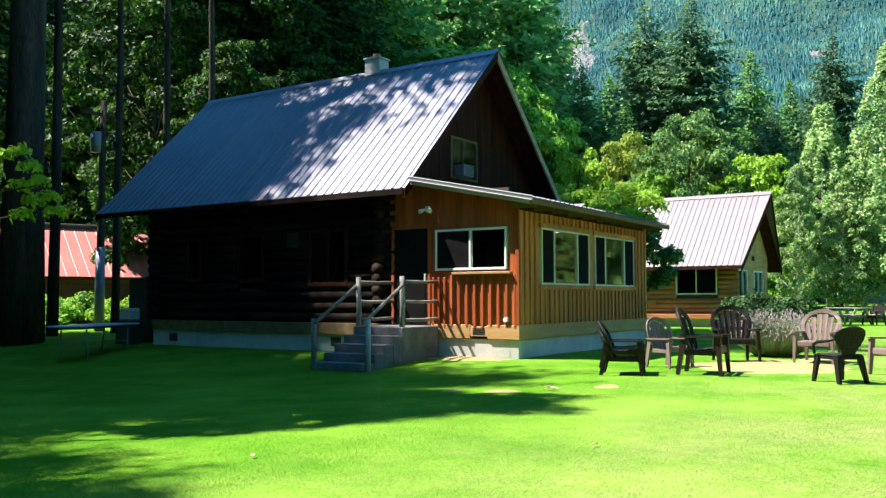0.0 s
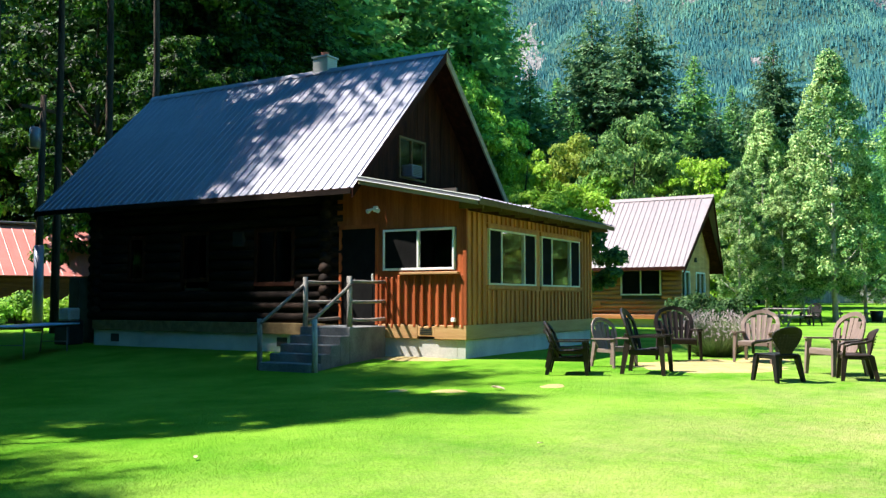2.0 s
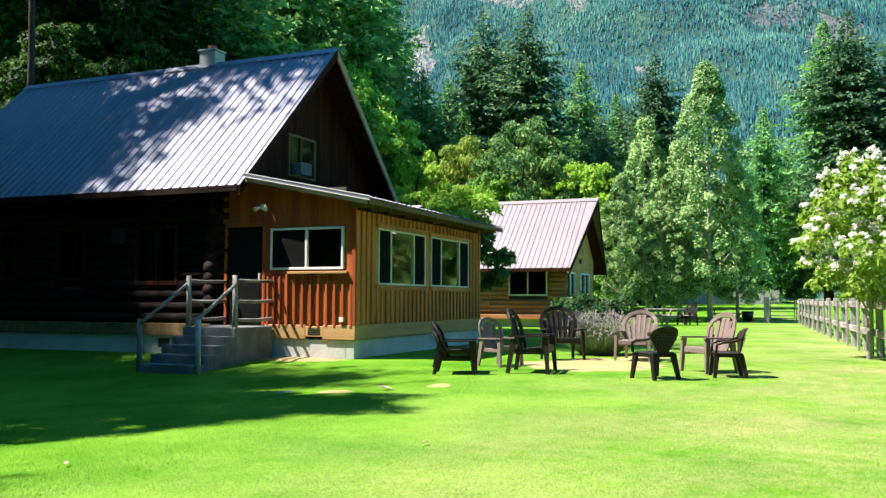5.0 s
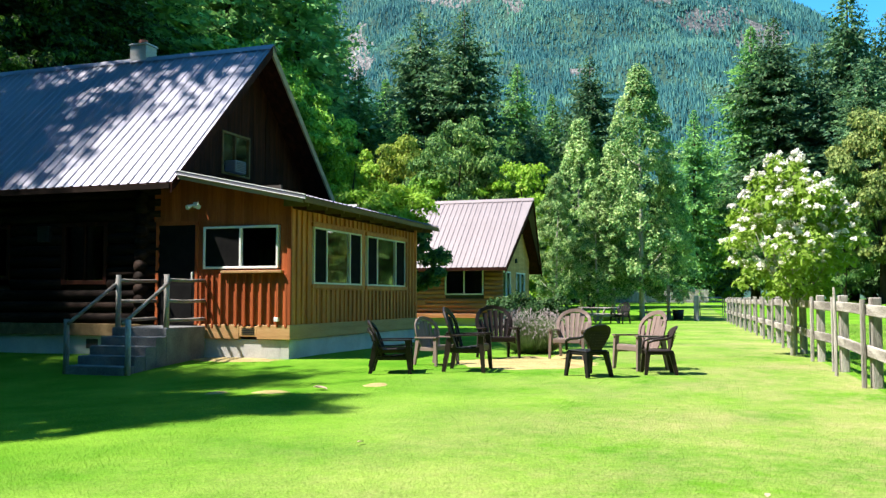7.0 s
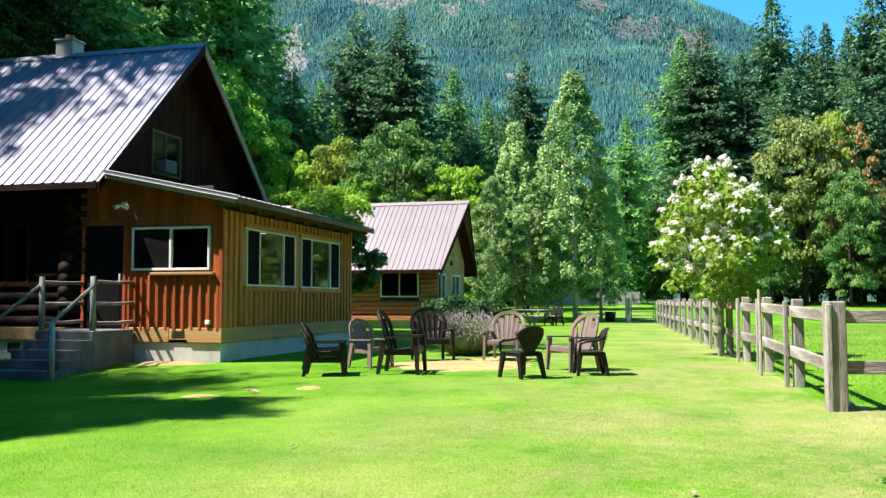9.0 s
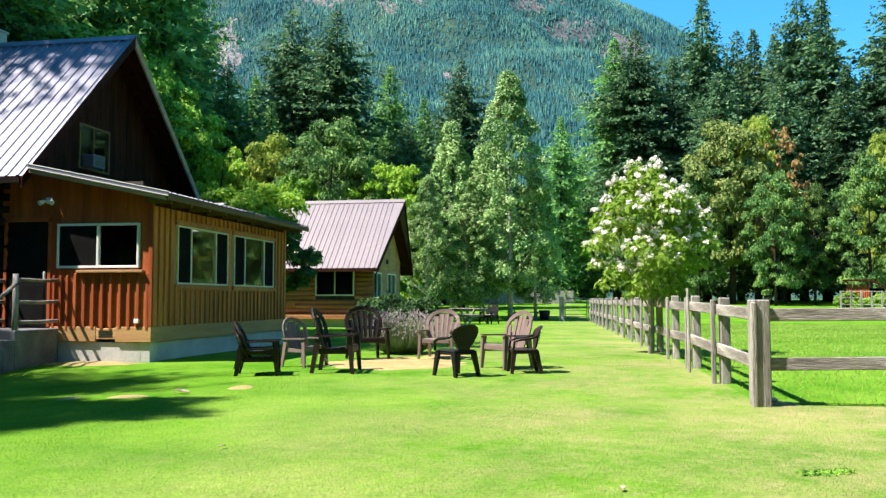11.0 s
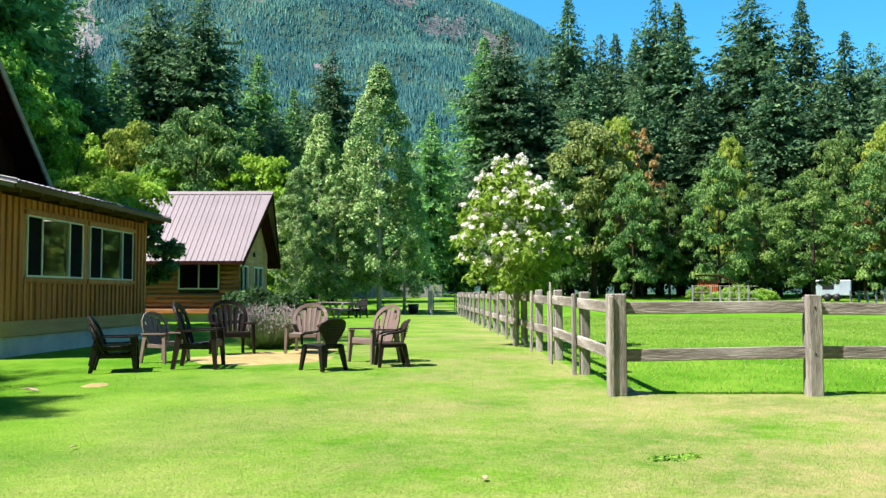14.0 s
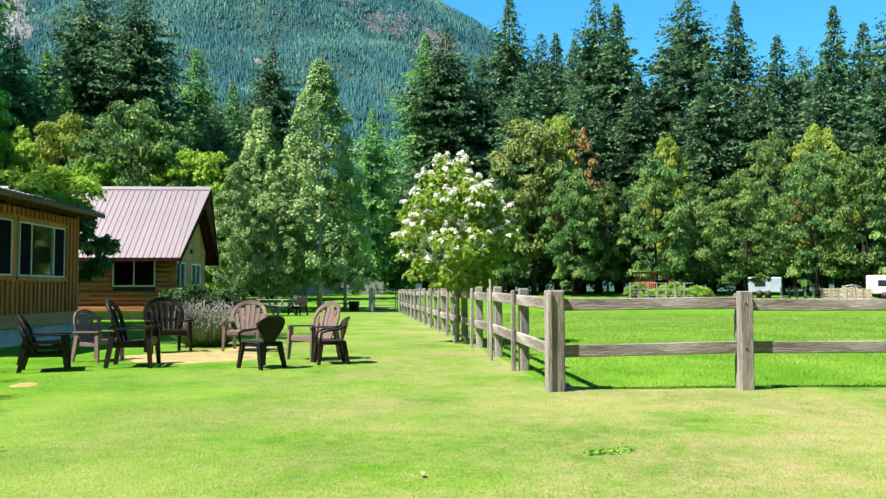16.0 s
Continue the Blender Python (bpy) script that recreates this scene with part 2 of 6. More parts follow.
M_DARKLEAF = leafmat("dark glossy leaves", (0.010, 0.032, 0.010), (0.026, 0.070, 0.018), (0.08, 0.15, 0.04), 0.15)
M_LIME = leafmat("fresh green leaves", (0.115, 0.265, 0.016), (0.230, 0.425, 0.030), (0.414, 0.575, 0.080), 0.42)
M_WEED = leafmat("tall bright weeds", (0.10, 0.22, 0.02), (0.20, 0.36, 0.04), (0.34, 0.46, 0.09), 0.45)


# ---- helpers for building ----
def part(name, bm, material, parent=None, label="", smooth=False):
    me = bpy.data.meshes.new(name)
    if isinstance(bm, tuple):
        me.from_pydata(*bm)
    else:
        bmesh.ops.recalc_face_normals(bm, faces=bm.faces)
        bm.to_mesh(me)
        bm.free()
    me.materials.append(material)
    if smooth:
        me.polygons.foreach_set("use_smooth", [True] * len(me.polygons))
    ob = new(name, me)
    ob.parent = parent
    if label:
        tagged(ob, label)
    return ob


def share(ob, m, parent=None):
    """The same piece again, on the same mesh."""
    c = new(ob.name, ob.data)
    c.parent = parent or ob.parent
    c.matrix_basis = m
    return c


def thing(name, label, category, at=(0, 0, 0), rz=0, group="", kind=""):
    e = new(name)
    e.empty_display_size = 0.2
    e.matrix_basis = pose(*at, 0, 0, rz)
    return tagged(e, label, category, group, kind)


def box(bm, x0, x1, y0, y1, z0, z1, bevel=0.0, m=None):
    b2 = bm if not bevel and m is None else bmesh.new()
    vs = [b2.verts.new((x, y, z)) for x in (x0, x1) for y in (y0, y1) for z in (z0, z1)]
    for f in ((0, 1, 3, 2), (4, 6, 7, 5), (0, 4, 5, 1), (2, 3, 7, 6), (0, 2, 6, 4), (1, 5, 7, 3)):
        b2.faces.new([vs[i] for i in f])
    if b2 is not bm:
        if bevel:
            bmesh.ops.bevel(b2, geom=list(b2.edges), offset=bevel, segments=1, affect="EDGES")
        merge(bm, b2, m)
    return bm


def merge(bm, b2, m=None):
    mp = {}
    for v in b2.verts:
        mp[v] = bm.verts.new(m @ v.co if m else v.co)
    for f in b2.faces:
        bm.faces.new([mp[v] for v in f.verts])
    b2.free()
    return bm


def bx(x0, x1, y0, y1, z0, z1, bevel=0.0):
    return box(bmesh.new(), x0, x1, y0, y1, z0, z1, bevel)


def tube(bm, pts, rads, n=8, cap=True):
    """A round rod through the points with a radius at each."""
    pts = [Vector(p) for p in pts]
    rings = []
    for i, p in enumerate(pts):
        d = (pts[min(i + 1, len(pts) - 1)] - pts[max(i - 1, 0)]).normalized()
        u = d.cross(Vector((0, 0, 1)) if abs(d.z) < 0.9 else Vector((1, 0, 0))).normalized()
        w = d.cross(u)
        r = rads[i] if isinstance(rads, (list, tuple)) else rads
        rings.append([bm.verts.new(p + (u * math.cos(a) + w * math.sin(a)) * r) for a in (2 * math.pi * k / n for k in range(n))])
    for a, b in zip(rings, rings[1:]):
        for k in range(n):
            bm.faces.new((a[k], a[(k + 1) % n], b[(k + 1) % n], b[k]))
    if cap:
        bm.faces.new(rings[0])
        bm.faces.new(rings[-1])
    return bm


def extrude_poly(bm, pts, off):
    """A prism from a flat outline and an offset."""
    a = [bm.verts.new(p) for p in pts]
    b = [bm.verts.new(Vector(p) + Vector(off)) for p in pts]
    bm.faces.new(a)
    bm.faces.new(list(reversed(b)))
    n = len(a)
    for i in range(n):
        bm.faces.new((a[i], a[(i + 1) % n], b[(i + 1) % n], b[i]))
    return bm


# ---- ground: a lawn that rises gently to the cabin ----
def gz(x, y=0.0):
    s = min(max((x + 4.5) / 5.0, 0.0), 1.0)
    v = min(max((y + 4.0) / 6.0, 0.0), 1.0)
    return -(0.07 + 0.20 * v * v * (3 - 2 * v)) * (1 - s * s * (3 - 2 * s)) + 0.022 * min(max(x - 35.0, 0.0), 50.0) + (0.012 * noise.noise((x * 0.35, y * 0.35, 0)) if -14 < x < 60 else 0)


def make_ground():
    xs = [-3000, -800, -200, -80, -40] + [-30 + i * 0.5 for i in range(180)] + [62, 70, 90, 130, 250, 600, 1500, 4000]
    ys = [-3000, -800, -200, -90, -50] + [-40 + i * 1.0 for i in range(100)] + [64, 80, 120, 250, 700, 3000]
    bm = bmesh.new()
    g = [[bm.verts.new((x, y, gz(x, y))) for y in ys] for x in xs]
    for i in range(len(xs) - 1):
        for j in range(len(ys) - 1):
            bm.faces.new((g[i][j], g[i + 1][j], g[i + 1][j + 1], g[i][j + 1]))
    ob = part("ground", bm, M_GRASS, smooth=True)
    tagged(ob, "bright green mown lawn with straw patches in the sun", "lawn", kind="structure")


make_ground()
# ---- ribbed metal roofing ----
def rib_panel(width, length, pitch=0.225, h=0.022):
    """One sheet: x across its width, y up the slope, ribs standing in z."""
    bm = bmesh.new()
    xs = []
    n = max(1, round(width / pitch))
    p = width / n
    for i in range(n):
        a = i * p
        xs += [(a, 0), (a + 0.42 * p, 0), (a + 0.42 * p + 0.018, h), (a + 0.42 * p + 0.055, h), (a + 0.42 * p + 0.073, 0)]
    xs.append((width, 0))
    lo = [bm.verts.new((x, 0, z)) for x, z in xs]
    hi = [bm.verts.new((x, length, z)) for x, z in xs]
    for i in range(len(xs) - 1):
        bm.faces.new((lo[i], lo[i + 1], hi[i + 1], hi[i]))
    return bm


def roof_slope(parent, material, low, high, y0, y1, count, name="roof_panel"):
    """Sheets from the eave line to the ridge line; low and high are (x, z)."""
    dx, dz = high[0] - low[0], high[1] - low[1]
    length = math.hypot(dx, dz)
    up = Vector((dx / length, 0, dz / length))
    if dx > 0:
        across, start = Vector((0, -1, 0)), y1
    else:
        across, start = Vector((0, 1, 0)), y0
    nrm = across.cross(up)
    w = (y1 - y0) / count
    first = None
    for i in range(count):
        o = Vector((low[0], start, low[1])) + across * (w * i)
        m = Matrix((( across.x, up.x, nrm.x, o.x), (across.y, up.y, nrm.y, o.y), (across.z, up.z, nrm.z, o.z), (0, 0, 0, 1)))
        if first is None:
            first = part(name, rib_panel(w, length), material, parent)
            first.matrix_basis = m
        else:
            share(first, m)


def window(parent, m, w, h, splits=(), depth=0.07, frame=0.05, mat_frame=None, sill=0.0, screens=()):
    """A window in its own plane: x along the wall, z up, y out of the wall towards -y. splits: where mullions stand, as shares of w."""
    mf = mat_frame or M_WHITE
    bm = bmesh.new()
    box(bm, 0, w, -0.03, depth, 0, frame, 0.004)
    box(bm, 0, w, -0.03, depth, h - frame, h, 0.004)
    box(bm, 0, frame, -0.028, depth, frame, h - frame, 0.004)
    box(bm, w - frame, w, -0.028, depth, frame, h - frame, 0.004)
    fr = part("window", bm, mf, parent)
    fr.matrix_basis = m
    xs = [0.0] + [s * w for s in splits] + [w]
    for s in splits:
        part("mullion", bx(s * w - 0.022, s * w + 0.022, -0.026, depth - 0.01, frame, h - frame, 0.004), mf, fr)
    for i, (a, b) in enumerate(zip(xs, xs[1:])):
        if i in screens:
            part("screen", bx(a + frame * 0.6, b - frame * 0.6, -0.006, -0.003, frame * 0.6, h - frame * 0.6), M_SCREEN, fr, "dark insect screen")
        g = part("pane", bx(a + frame * 0.5, b - frame * 0.5, 0.012, 0.02, frame * 0.5, h - frame * 0.5), M_GLASS, fr)
        g.visible_shadow = False
    if sill:
        part("sill", bx(-0.06, w + 0.06, -0.03 - sill, 0.0, -0.06, -0.004, 0.006), mf, fr)
    return fr


FACE_X = lambda y, z, x=0.0: Matrix(((0, 1, 0, x), (-1, 0, 0, y), (0, 0, 1, z), (0, 0, 0, 1)))  # a wall that looks to -x
FACE_Y = lambda x, z, y=0.0: Matrix.Translation((x, y, z))  # a wall that looks to -y


def wall_with_holes(parent, name, material, u0, u1, z0, z1, holes, place, board=0.0, gap=0.004, thick=0.05, jitter=0.0):
    """Upright boards (or one skin) round rectangular holes. place(u0, u1, z0, z1, thick) gives the box's bounds."""
    n = max(1, round((u1 - u0) / board)) if board else 1
    w = (u1 - u0) / n
    for i in range(n):
        a, b = u0 + i * w, u0 + (i + 1) * w - (gap if board else 0)
        cuts = [(z0, z1(a) if callable(z1) else z1)]
        for h0, h1, k0, k1 in holes:
            if min(b, h1) - max(a, h0) > 0.35 * (b - a):
                nxt = []
                for c0, c1 in cuts:
                    if k0 > c0:
                        nxt.append((c0, min(k0, c1)))
                    if k1 < c1:
                        nxt.append((max(k1, c0), c1))
                cuts = [c for c in nxt if c[1] - c[0] > 0.02]
        for c0, c1 in cuts:
            part(name, bx(*place(a, b, c0, c1, thick + random.uniform(-jitter, jitter))), material, parent)


W, YB, YG = 6.96, 10.9, 3.15          # cabin width, back wall, gable wall
RX, RZ, EX, EZ, RY0, RY1 = 3.48, 7.32, -0.47, 3.49, 2.41, 12.78


def log_course(parent, y0, y1, z, r, holes, x):
    segs = [(y0, y1)]
    for h0, h1, k0, k1 in holes:
        if z + r * 0.6 > k0 and z - r * 0.6 < k1:
            nxt = []
            for a, b in segs:
                if h0 > a:
                    nxt.append((a, min(h0, b)))
                if h1 < b:
                    nxt.append((max(h1, a), b))
            segs = [s for s in nxt if s[1] - s[0] > 0.05]
    for a, b in segs:
        bm = bmesh.new()
        k = max(2, int((b - a) / 1.2) + 1)
        tube(bm, [(x + random.uniform(-0.008, 0.008), a + (b - a) * i / k, z + random.uniform(-0.008, 0.008)) for i in range(k + 1)], [r * random.uniform(0.97, 1.03) for _ in range(k + 1)], 12)
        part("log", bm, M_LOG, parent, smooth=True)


M_CREAM = mat("cream vinyl", ((0.60, 0.56, 0.46), (0.66, 0.62, 0.52), (0.70, 0.67, 0.58)), 1.5, 0.45, 0.02, 60)


def cabin():
    c = thing("log_cabin", "dark log cabin with steep grey ribbed metal roof and cedar porch", "cabin")
    # footing and rim
    part("foundation", box(box(bx(0.0, 0.2, YG, YB, -0.5, 0.39), W - 0.2, W, YG, YB, -0.5, 0.39), 0.2, W - 0.2, YB - 0.2, YB, -0.5, 0.39), M_CONC, c)
    part("vent", bx(-0.012, 0.02, 9.95, 10.25, 0.10, 0.30, 0.004), M_BLACK, c)
    part("vent", bx(-0.012, 0.02, 4.5, 4.8, 0.12, 0.32, 0.004), M_BLACK, c)
    part("rim_board", bx(-0.06, 0.10, 3.2, YB, 0.39, 0.64, 0.006), M_EAVE, c, "weathered brown rim board")
    holes = [(4.30, 5.52, 1.44, 2.80), (6.88, 7.86, 1.55, 2.80), (9.06, 9.70, 1.58, 2.76)]
    r, n = 0.128, 12
    for i in range(n):
        z = 0.64 + 0.12 + i * 0.238
        log_course(c, 3.0, YB + 0.25, z, r, holes, 0.10)
        # ends of the cross logs at both corners, laid half a course higher
        for y in (3.42, YB - 0.1):
            bm = bmesh.new()
            tube(bm, [(-0.10 - random.uniform(0, 0.05), y, z + 0.119), (0.55, y, z + 0.119)], [r, r], 12)
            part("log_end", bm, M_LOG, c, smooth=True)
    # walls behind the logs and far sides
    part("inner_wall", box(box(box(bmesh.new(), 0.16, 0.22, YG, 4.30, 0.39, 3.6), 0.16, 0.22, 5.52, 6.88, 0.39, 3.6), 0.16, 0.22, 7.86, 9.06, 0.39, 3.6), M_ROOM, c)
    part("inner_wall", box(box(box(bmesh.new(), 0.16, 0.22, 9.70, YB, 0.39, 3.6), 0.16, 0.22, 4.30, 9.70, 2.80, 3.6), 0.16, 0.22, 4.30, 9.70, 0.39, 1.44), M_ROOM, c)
    part("back_wall", bx(0.22, W, YB - 0.22, YB, 0.39, 3.55), M_LOG, c)
    part("side_wall", bx(W - 0.22, W, YG, YB - 0.22, 0.39, 3.55), M_LOG, c)
    part("floor", bx(0.2, W - 0.2, 0.2, YB - 0.22, 0.5, 0.6), M_ROOM, c)
    part("partition", bx(3.4, 3.5, 3.3, YB - 0.22, 0.6, 3.4), M_ROOM, c)
    part("loft_floor", bx(0.22, W - 0.22, YG + 0.1, YB - 0.22, 3.40, 3.5), M_ROOM, c)
    for y1, w, z0, h, sp in ((5.50, 1.18, 1.46, 1.32, (0.5,)), (7.84, 0.94, 1.57, 1.21, ()), (9.68, 0.60, 1.60, 1.14, ())):
        window(c, FACE_X(y1, z0, 0.02), w, h, sp, frame=0.09, mat_frame=M_DARKWOOD)
    part("meter_box", bx(-0.10, 0.03, 5.78, 6.08, 2.38, 2.72, 0.01), M_BLACK, c, "small dark electric meter box")
    # gable of upright boards above the porch
    u = 0.0
    while u < W:
        b = min(u + 0.19, W)
        top = lambda x: RZ - 0.12 - abs(x - RX) * (RZ - EZ) / (RX - EX)
        spans = [(3.45, None)]
        if 2.38 < (u + b) / 2 < 3.60:
            spans = [(3.45, 4.08), (5.10, None)]
        for s0, s1 in spans:
            t0, t1 = (top(u), top(b)) if s1 is None else (s1, s1)
            if min(t0, t1) > s0 + 0.02:
                bm = bmesh.new()
                dy = random.uniform(0, 0.012)
                extrude_poly(bm, [(u + 0.003, YG - 0.03 - dy, s0), (b - 0.003, YG - 0.03 - dy, s0), (b - 0.003, YG - 0.03 - dy, t1), (u + 0.003, YG - 0.03 - dy, t0)], (0, 0.05, 0))
                part("gable_board", bm, M_DARKWOOD, c)
        u = b
    part("gable_liner", extrude_poly(extrude_poly(bmesh.new(), [(0.1, YG + 0.04, 3.5), (2.38, YG + 0.04, 3.5), (2.38, YG + 0.04, 6.0), (0.1, YG + 0.04, 3.75)], (0, 0.04, 0)), [(3.60, YG + 0.04, 3.5), (W - 0.1, YG + 0.04, 3.5), (W - 0.1, YG + 0.04, 3.75), (3.60, YG + 0.04, 6.8)], (0, 0.04, 0)), M_ROOM, c)
    part("loft_partition", bx(2.0, W - 2.0, YG + 1.6, YG + 1.7, 3.5, 5.6), M_ROOM, c)
    window(c, FACE_Y(2.38, 4.08, YG - 0.04), 1.22, 1.02, (0.46,), frame=0.05, mat_frame=M_EAVE)
    ac = part("air_conditioner", bx(2.62, 3.08, YG - 0.28, YG + 0.05, 4.13, 4.42, 0.02), M_ROOF, c, "small grey window air conditioner")
    for i in range(6):
        part("grille", bx(2.66, 3.04, YG - 0.292, YG - 0.275, 4.17 + i * 0.04, 4.185 + i * 0.04), M_BLACK, ac)
    # roof: sheets, deck below, boards along the verges, ridge cap
    roof_slope(c, M_ROOF, (EX, EZ), (RX, RZ), RY0, RY1, 11)
    roof_slope(c, M_ROOF, (2 * RX - EX, EZ), (RX, RZ), RY0, RY1, 11)
    for s in (-1, 1):
        ex = RX + s * (RX - EX)
        part("soffit", extrude_poly(bmesh.new(), [(ex, RY0 + 0.05, EZ - 0.02), (RX, RY0 + 0.05, RZ - 0.02), (RX, RY0 + 0.05, RZ - 0.11), (ex, RY0 + 0.05, EZ - 0.11)], (0, RY1 - RY0 - 0.1, 0)), M_DARKWOOD, c)
        for y in (RY0, RY1 - 0.04):
            part("barge_board", extrude_poly(bmesh.new(), [(ex, y, EZ - 0.01), (RX, y, RZ - 0.01), (RX, y, RZ - 0.24), (ex, y, EZ - 0.22)], (0, 0.045, 0)), M_DARKWOOD if s < 0 else M_FASCIA, c, "dark stained barge board" if s < 0 else "pale weathered barge board")
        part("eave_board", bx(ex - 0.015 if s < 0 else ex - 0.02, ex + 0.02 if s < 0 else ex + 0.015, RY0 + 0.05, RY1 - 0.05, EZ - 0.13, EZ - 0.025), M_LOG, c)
    rc = bmesh.new()
    extrude_poly(rc, [(RX - 0.16, RY0 - 0.02, RZ - 0.11), (RX, RY0 - 0.02, RZ + 0.045), (RX + 0.16, RY0 - 0.02, RZ - 0.11), (RX, RY0 - 0.02, RZ + 0.025)], (0, RY1 - RY0 + 0.04, 0))
    part("ridge_cap", rc, M_ROOF, c)
    # chimney of concrete block with clay pot
    ch = part("chimney", bx(RX - 0.08, RX + 0.36, 6.05, 6.55, 6.6, 7.68, 0.015), M_CONC, c, "pale block chimney")
    part("cap", bx(RX - 0.11, RX + 0.39, 6.02, 6.58, 7.68, 7.73, 0.01), M_CONC, ch)
    bm = bmesh.new()
    tube(bm, [(RX + 0.14, 6.3, 7.72), (RX + 0.14, 6.3, 7.86)], [0.12, 0.11], 12)
    part("flue", bm, mat("red clay flue", ((0.30, 0.09, 0.06), (0.38, 0.13, 0.09), (0.45, 0.17, 0.12)), 4, 0.8), ch, "red clay flue pot")

    # ---- porch ----
    part("porch_foundation", box(bx(0.012, W, 0.012, 0.2, -0.5, 0.365, 0.005), 0.012, 0.2, 0.2, 3.0, -0.5, 0.365, 0.005), M_CONC, c)
    part("porch_foundation", bx(W - 0.2, W - 0.003, 0.2, YG, -0.5, 0.365), M_CONC, c)
    part("skirt_board", bx(-0.032, W + 0.02, -0.03, 0.05, 0.37, 0.655, 0.006), M_TRIM, c, "pale fir skirt board")
    for y0, y1 in ((-0.028, 0.70), (1.10, 2.06)):
        part("skirt_board", bx(-0.034, 0.04, y0 + 0.002, y1, 0.372, 0.652, 0.006), M_TRIM, c, "pale fir skirt board")
    v = part("crawl_vent", bx(-0.03, 0.03, 0.70, 1.10, 0.42, 0.625, 0.005), M_TRIM, c)
    for i in range(4):
        part("louvre", bx(-0.036, -0.02, 0.76, 1.04, 0.46 + i * 0.035, 0.478 + i * 0.035), M_BLACK, v)
    sideholes = [(2.10, 3.06, 0.60, 2.70), (0.24, 1.96, 1.74, 2.62)]
    px = lambda a, b, z0, z1, t: (0.0 - t + 0.03, 0.04, a, b, z0, z1)
    wall_with_holes(c, "wall_board", M_REDWOOD, 0.0, YG, 0.655, lambda u: 3.15 + 0.205 * u, sideholes, px, 0.21, 0.003, 0.03, 0.004)
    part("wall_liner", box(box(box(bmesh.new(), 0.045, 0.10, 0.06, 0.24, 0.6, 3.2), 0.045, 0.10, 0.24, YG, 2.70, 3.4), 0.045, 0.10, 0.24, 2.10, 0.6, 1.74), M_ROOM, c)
    fholes = [(0.94, 3.36, 1.44, 2.68), (3.64, 6.14, 1.44, 2.68)]
    py = lambda a, b, z0, z1, t: (a, b, 0.0 - t + 0.03, 0.04, z0, z1)
    wall_with_holes(c, "wall_board", M_GOLD, 0.045, W, 0.655, 2.93, fholes, py, 0.22, 0.003, 0.03, 0.004)
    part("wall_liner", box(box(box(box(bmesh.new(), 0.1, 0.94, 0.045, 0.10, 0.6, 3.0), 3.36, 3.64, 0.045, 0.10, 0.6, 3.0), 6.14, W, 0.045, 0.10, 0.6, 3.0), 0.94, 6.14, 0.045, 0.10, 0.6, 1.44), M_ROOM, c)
    part("frieze", bx(0.04, W, 0.012, 0.06, 2.93, 3.14), M_DARKWOOD, c)
    part("porch_end_wall", bx(W - 0.1, W, 0.05, YG, 0.365, 3.0), M_GOLD, c)
    # battens on the front, and below the side window
    x = 0.03
    while x < W - 0.02:
        spans = [(0.66, 2.93)]
        for h0, h1, k0, k1 in fholes:
            if h0 - 0.06 < x < h1 + 0.06:
                spans = [(0.66, 1.36), (2.76, 2.93)]
        for z0, z1 in spans:
            part("batten", bx(x - 0.028, x + 0.028, -0.042, 0.0, z0, z1 + random.uniform(-0.01, 0.0), 0.006), M_GOLD, c)
        x += 0.222
    for i in range(9):
        y = 0.07 + i * 0.185
        part("batten", bx(-0.042, 0.0, y - 0.027, y + 0.027, 0.62 + random.uniform(-0.02, 0.01), 1.66, 0.006), M_REDWOOD, c)
    for i in range(3):
        y = 1.72 + 0.14 * i
        part("batten", bx(-0.040, 0.0, y - 0.025, y + 0.025, 0.60 + random.uniform(-0.02, 0.01), 1.62, 0.006), M_REDWOOD, c)
    part("corner_board", bx(-0.038, 0.03, -0.036, 0.05, 0.656, 2.95, 0.006), M_REDWOOD, c)
    part("corner_board", bx(W - 0.05, W + 0.025, -0.036, 0.05, 0.656, 3.0, 0.006), M_GOLD, c)
    part("outlet_box", bx(-0.07, 0.0, 0.22, 0.31, 0.72, 0.80, 0.006), M_WHITE, c, "small pale outdoor outlet")
    # windows
    window(c, FACE_X(1.95, 1.76, -0.01), 1.70, 0.85, (0.5,), frame=0.045, screens=(0,))
    part("shelf_sill", bx(-0.10, 0.0, 0.14, 1.50, 1.67, 1.72, 0.006), M_TRIM, c, "pale wooden sill shelf")
    for x0, w in ((0.96, 2.38), (3.68, 2.44)):
        window(c, FACE_Y(x0, 1.47, -0.01), w, 1.17, (0.25, 0.74), frame=0.034, mat_frame=M_CREAM, screens=(0, 2))
        part("window_casing", box(box(bmesh.new(), x0 - 0.08, x0 + w + 0.08, -0.05, 0.0, 1.38, 1.466, 0.005), x0 - 0.08, x0 + w + 0.08, -0.05, 0.0, 2.644, 2.73, 0.005), M_GOLD, c)
    # door: dark screen door in a wood frame
    d = part("door", bx(0.0, 0.04, 2.14, 3.02, 0.64, 2.66, 0.005), M_SCREEN, c, "dark screen door")
    part("door_panel", bx(-0.008, 0.0, 2.22, 2.94, 0.78, 1.45, 0.004), M_SCREEN, d)
    part("door_handle", bx(-0.05, 0.0, 2.19, 2.22, 1.55, 1.70, 0.006), M_WHITE, d, "small metal handle")
    part("door_frame", box(box(bx(-0.03, 0.03, 2.08, 2.14, 0.64, 2.72), -0.03, 0.03, 3.02, 3.08, 0.64, 2.72), -0.03, 0.03, 2.08, 3.08, 2.66, 2.74), M_REDWOOD, c)
    # flood lamp
    fl = part("flood_lamp", bx(-0.04, -0.002, 2.08, 2.20, 3.00, 3.12, 0.01), M_WHITE, c, "twin-head white flood lamp")
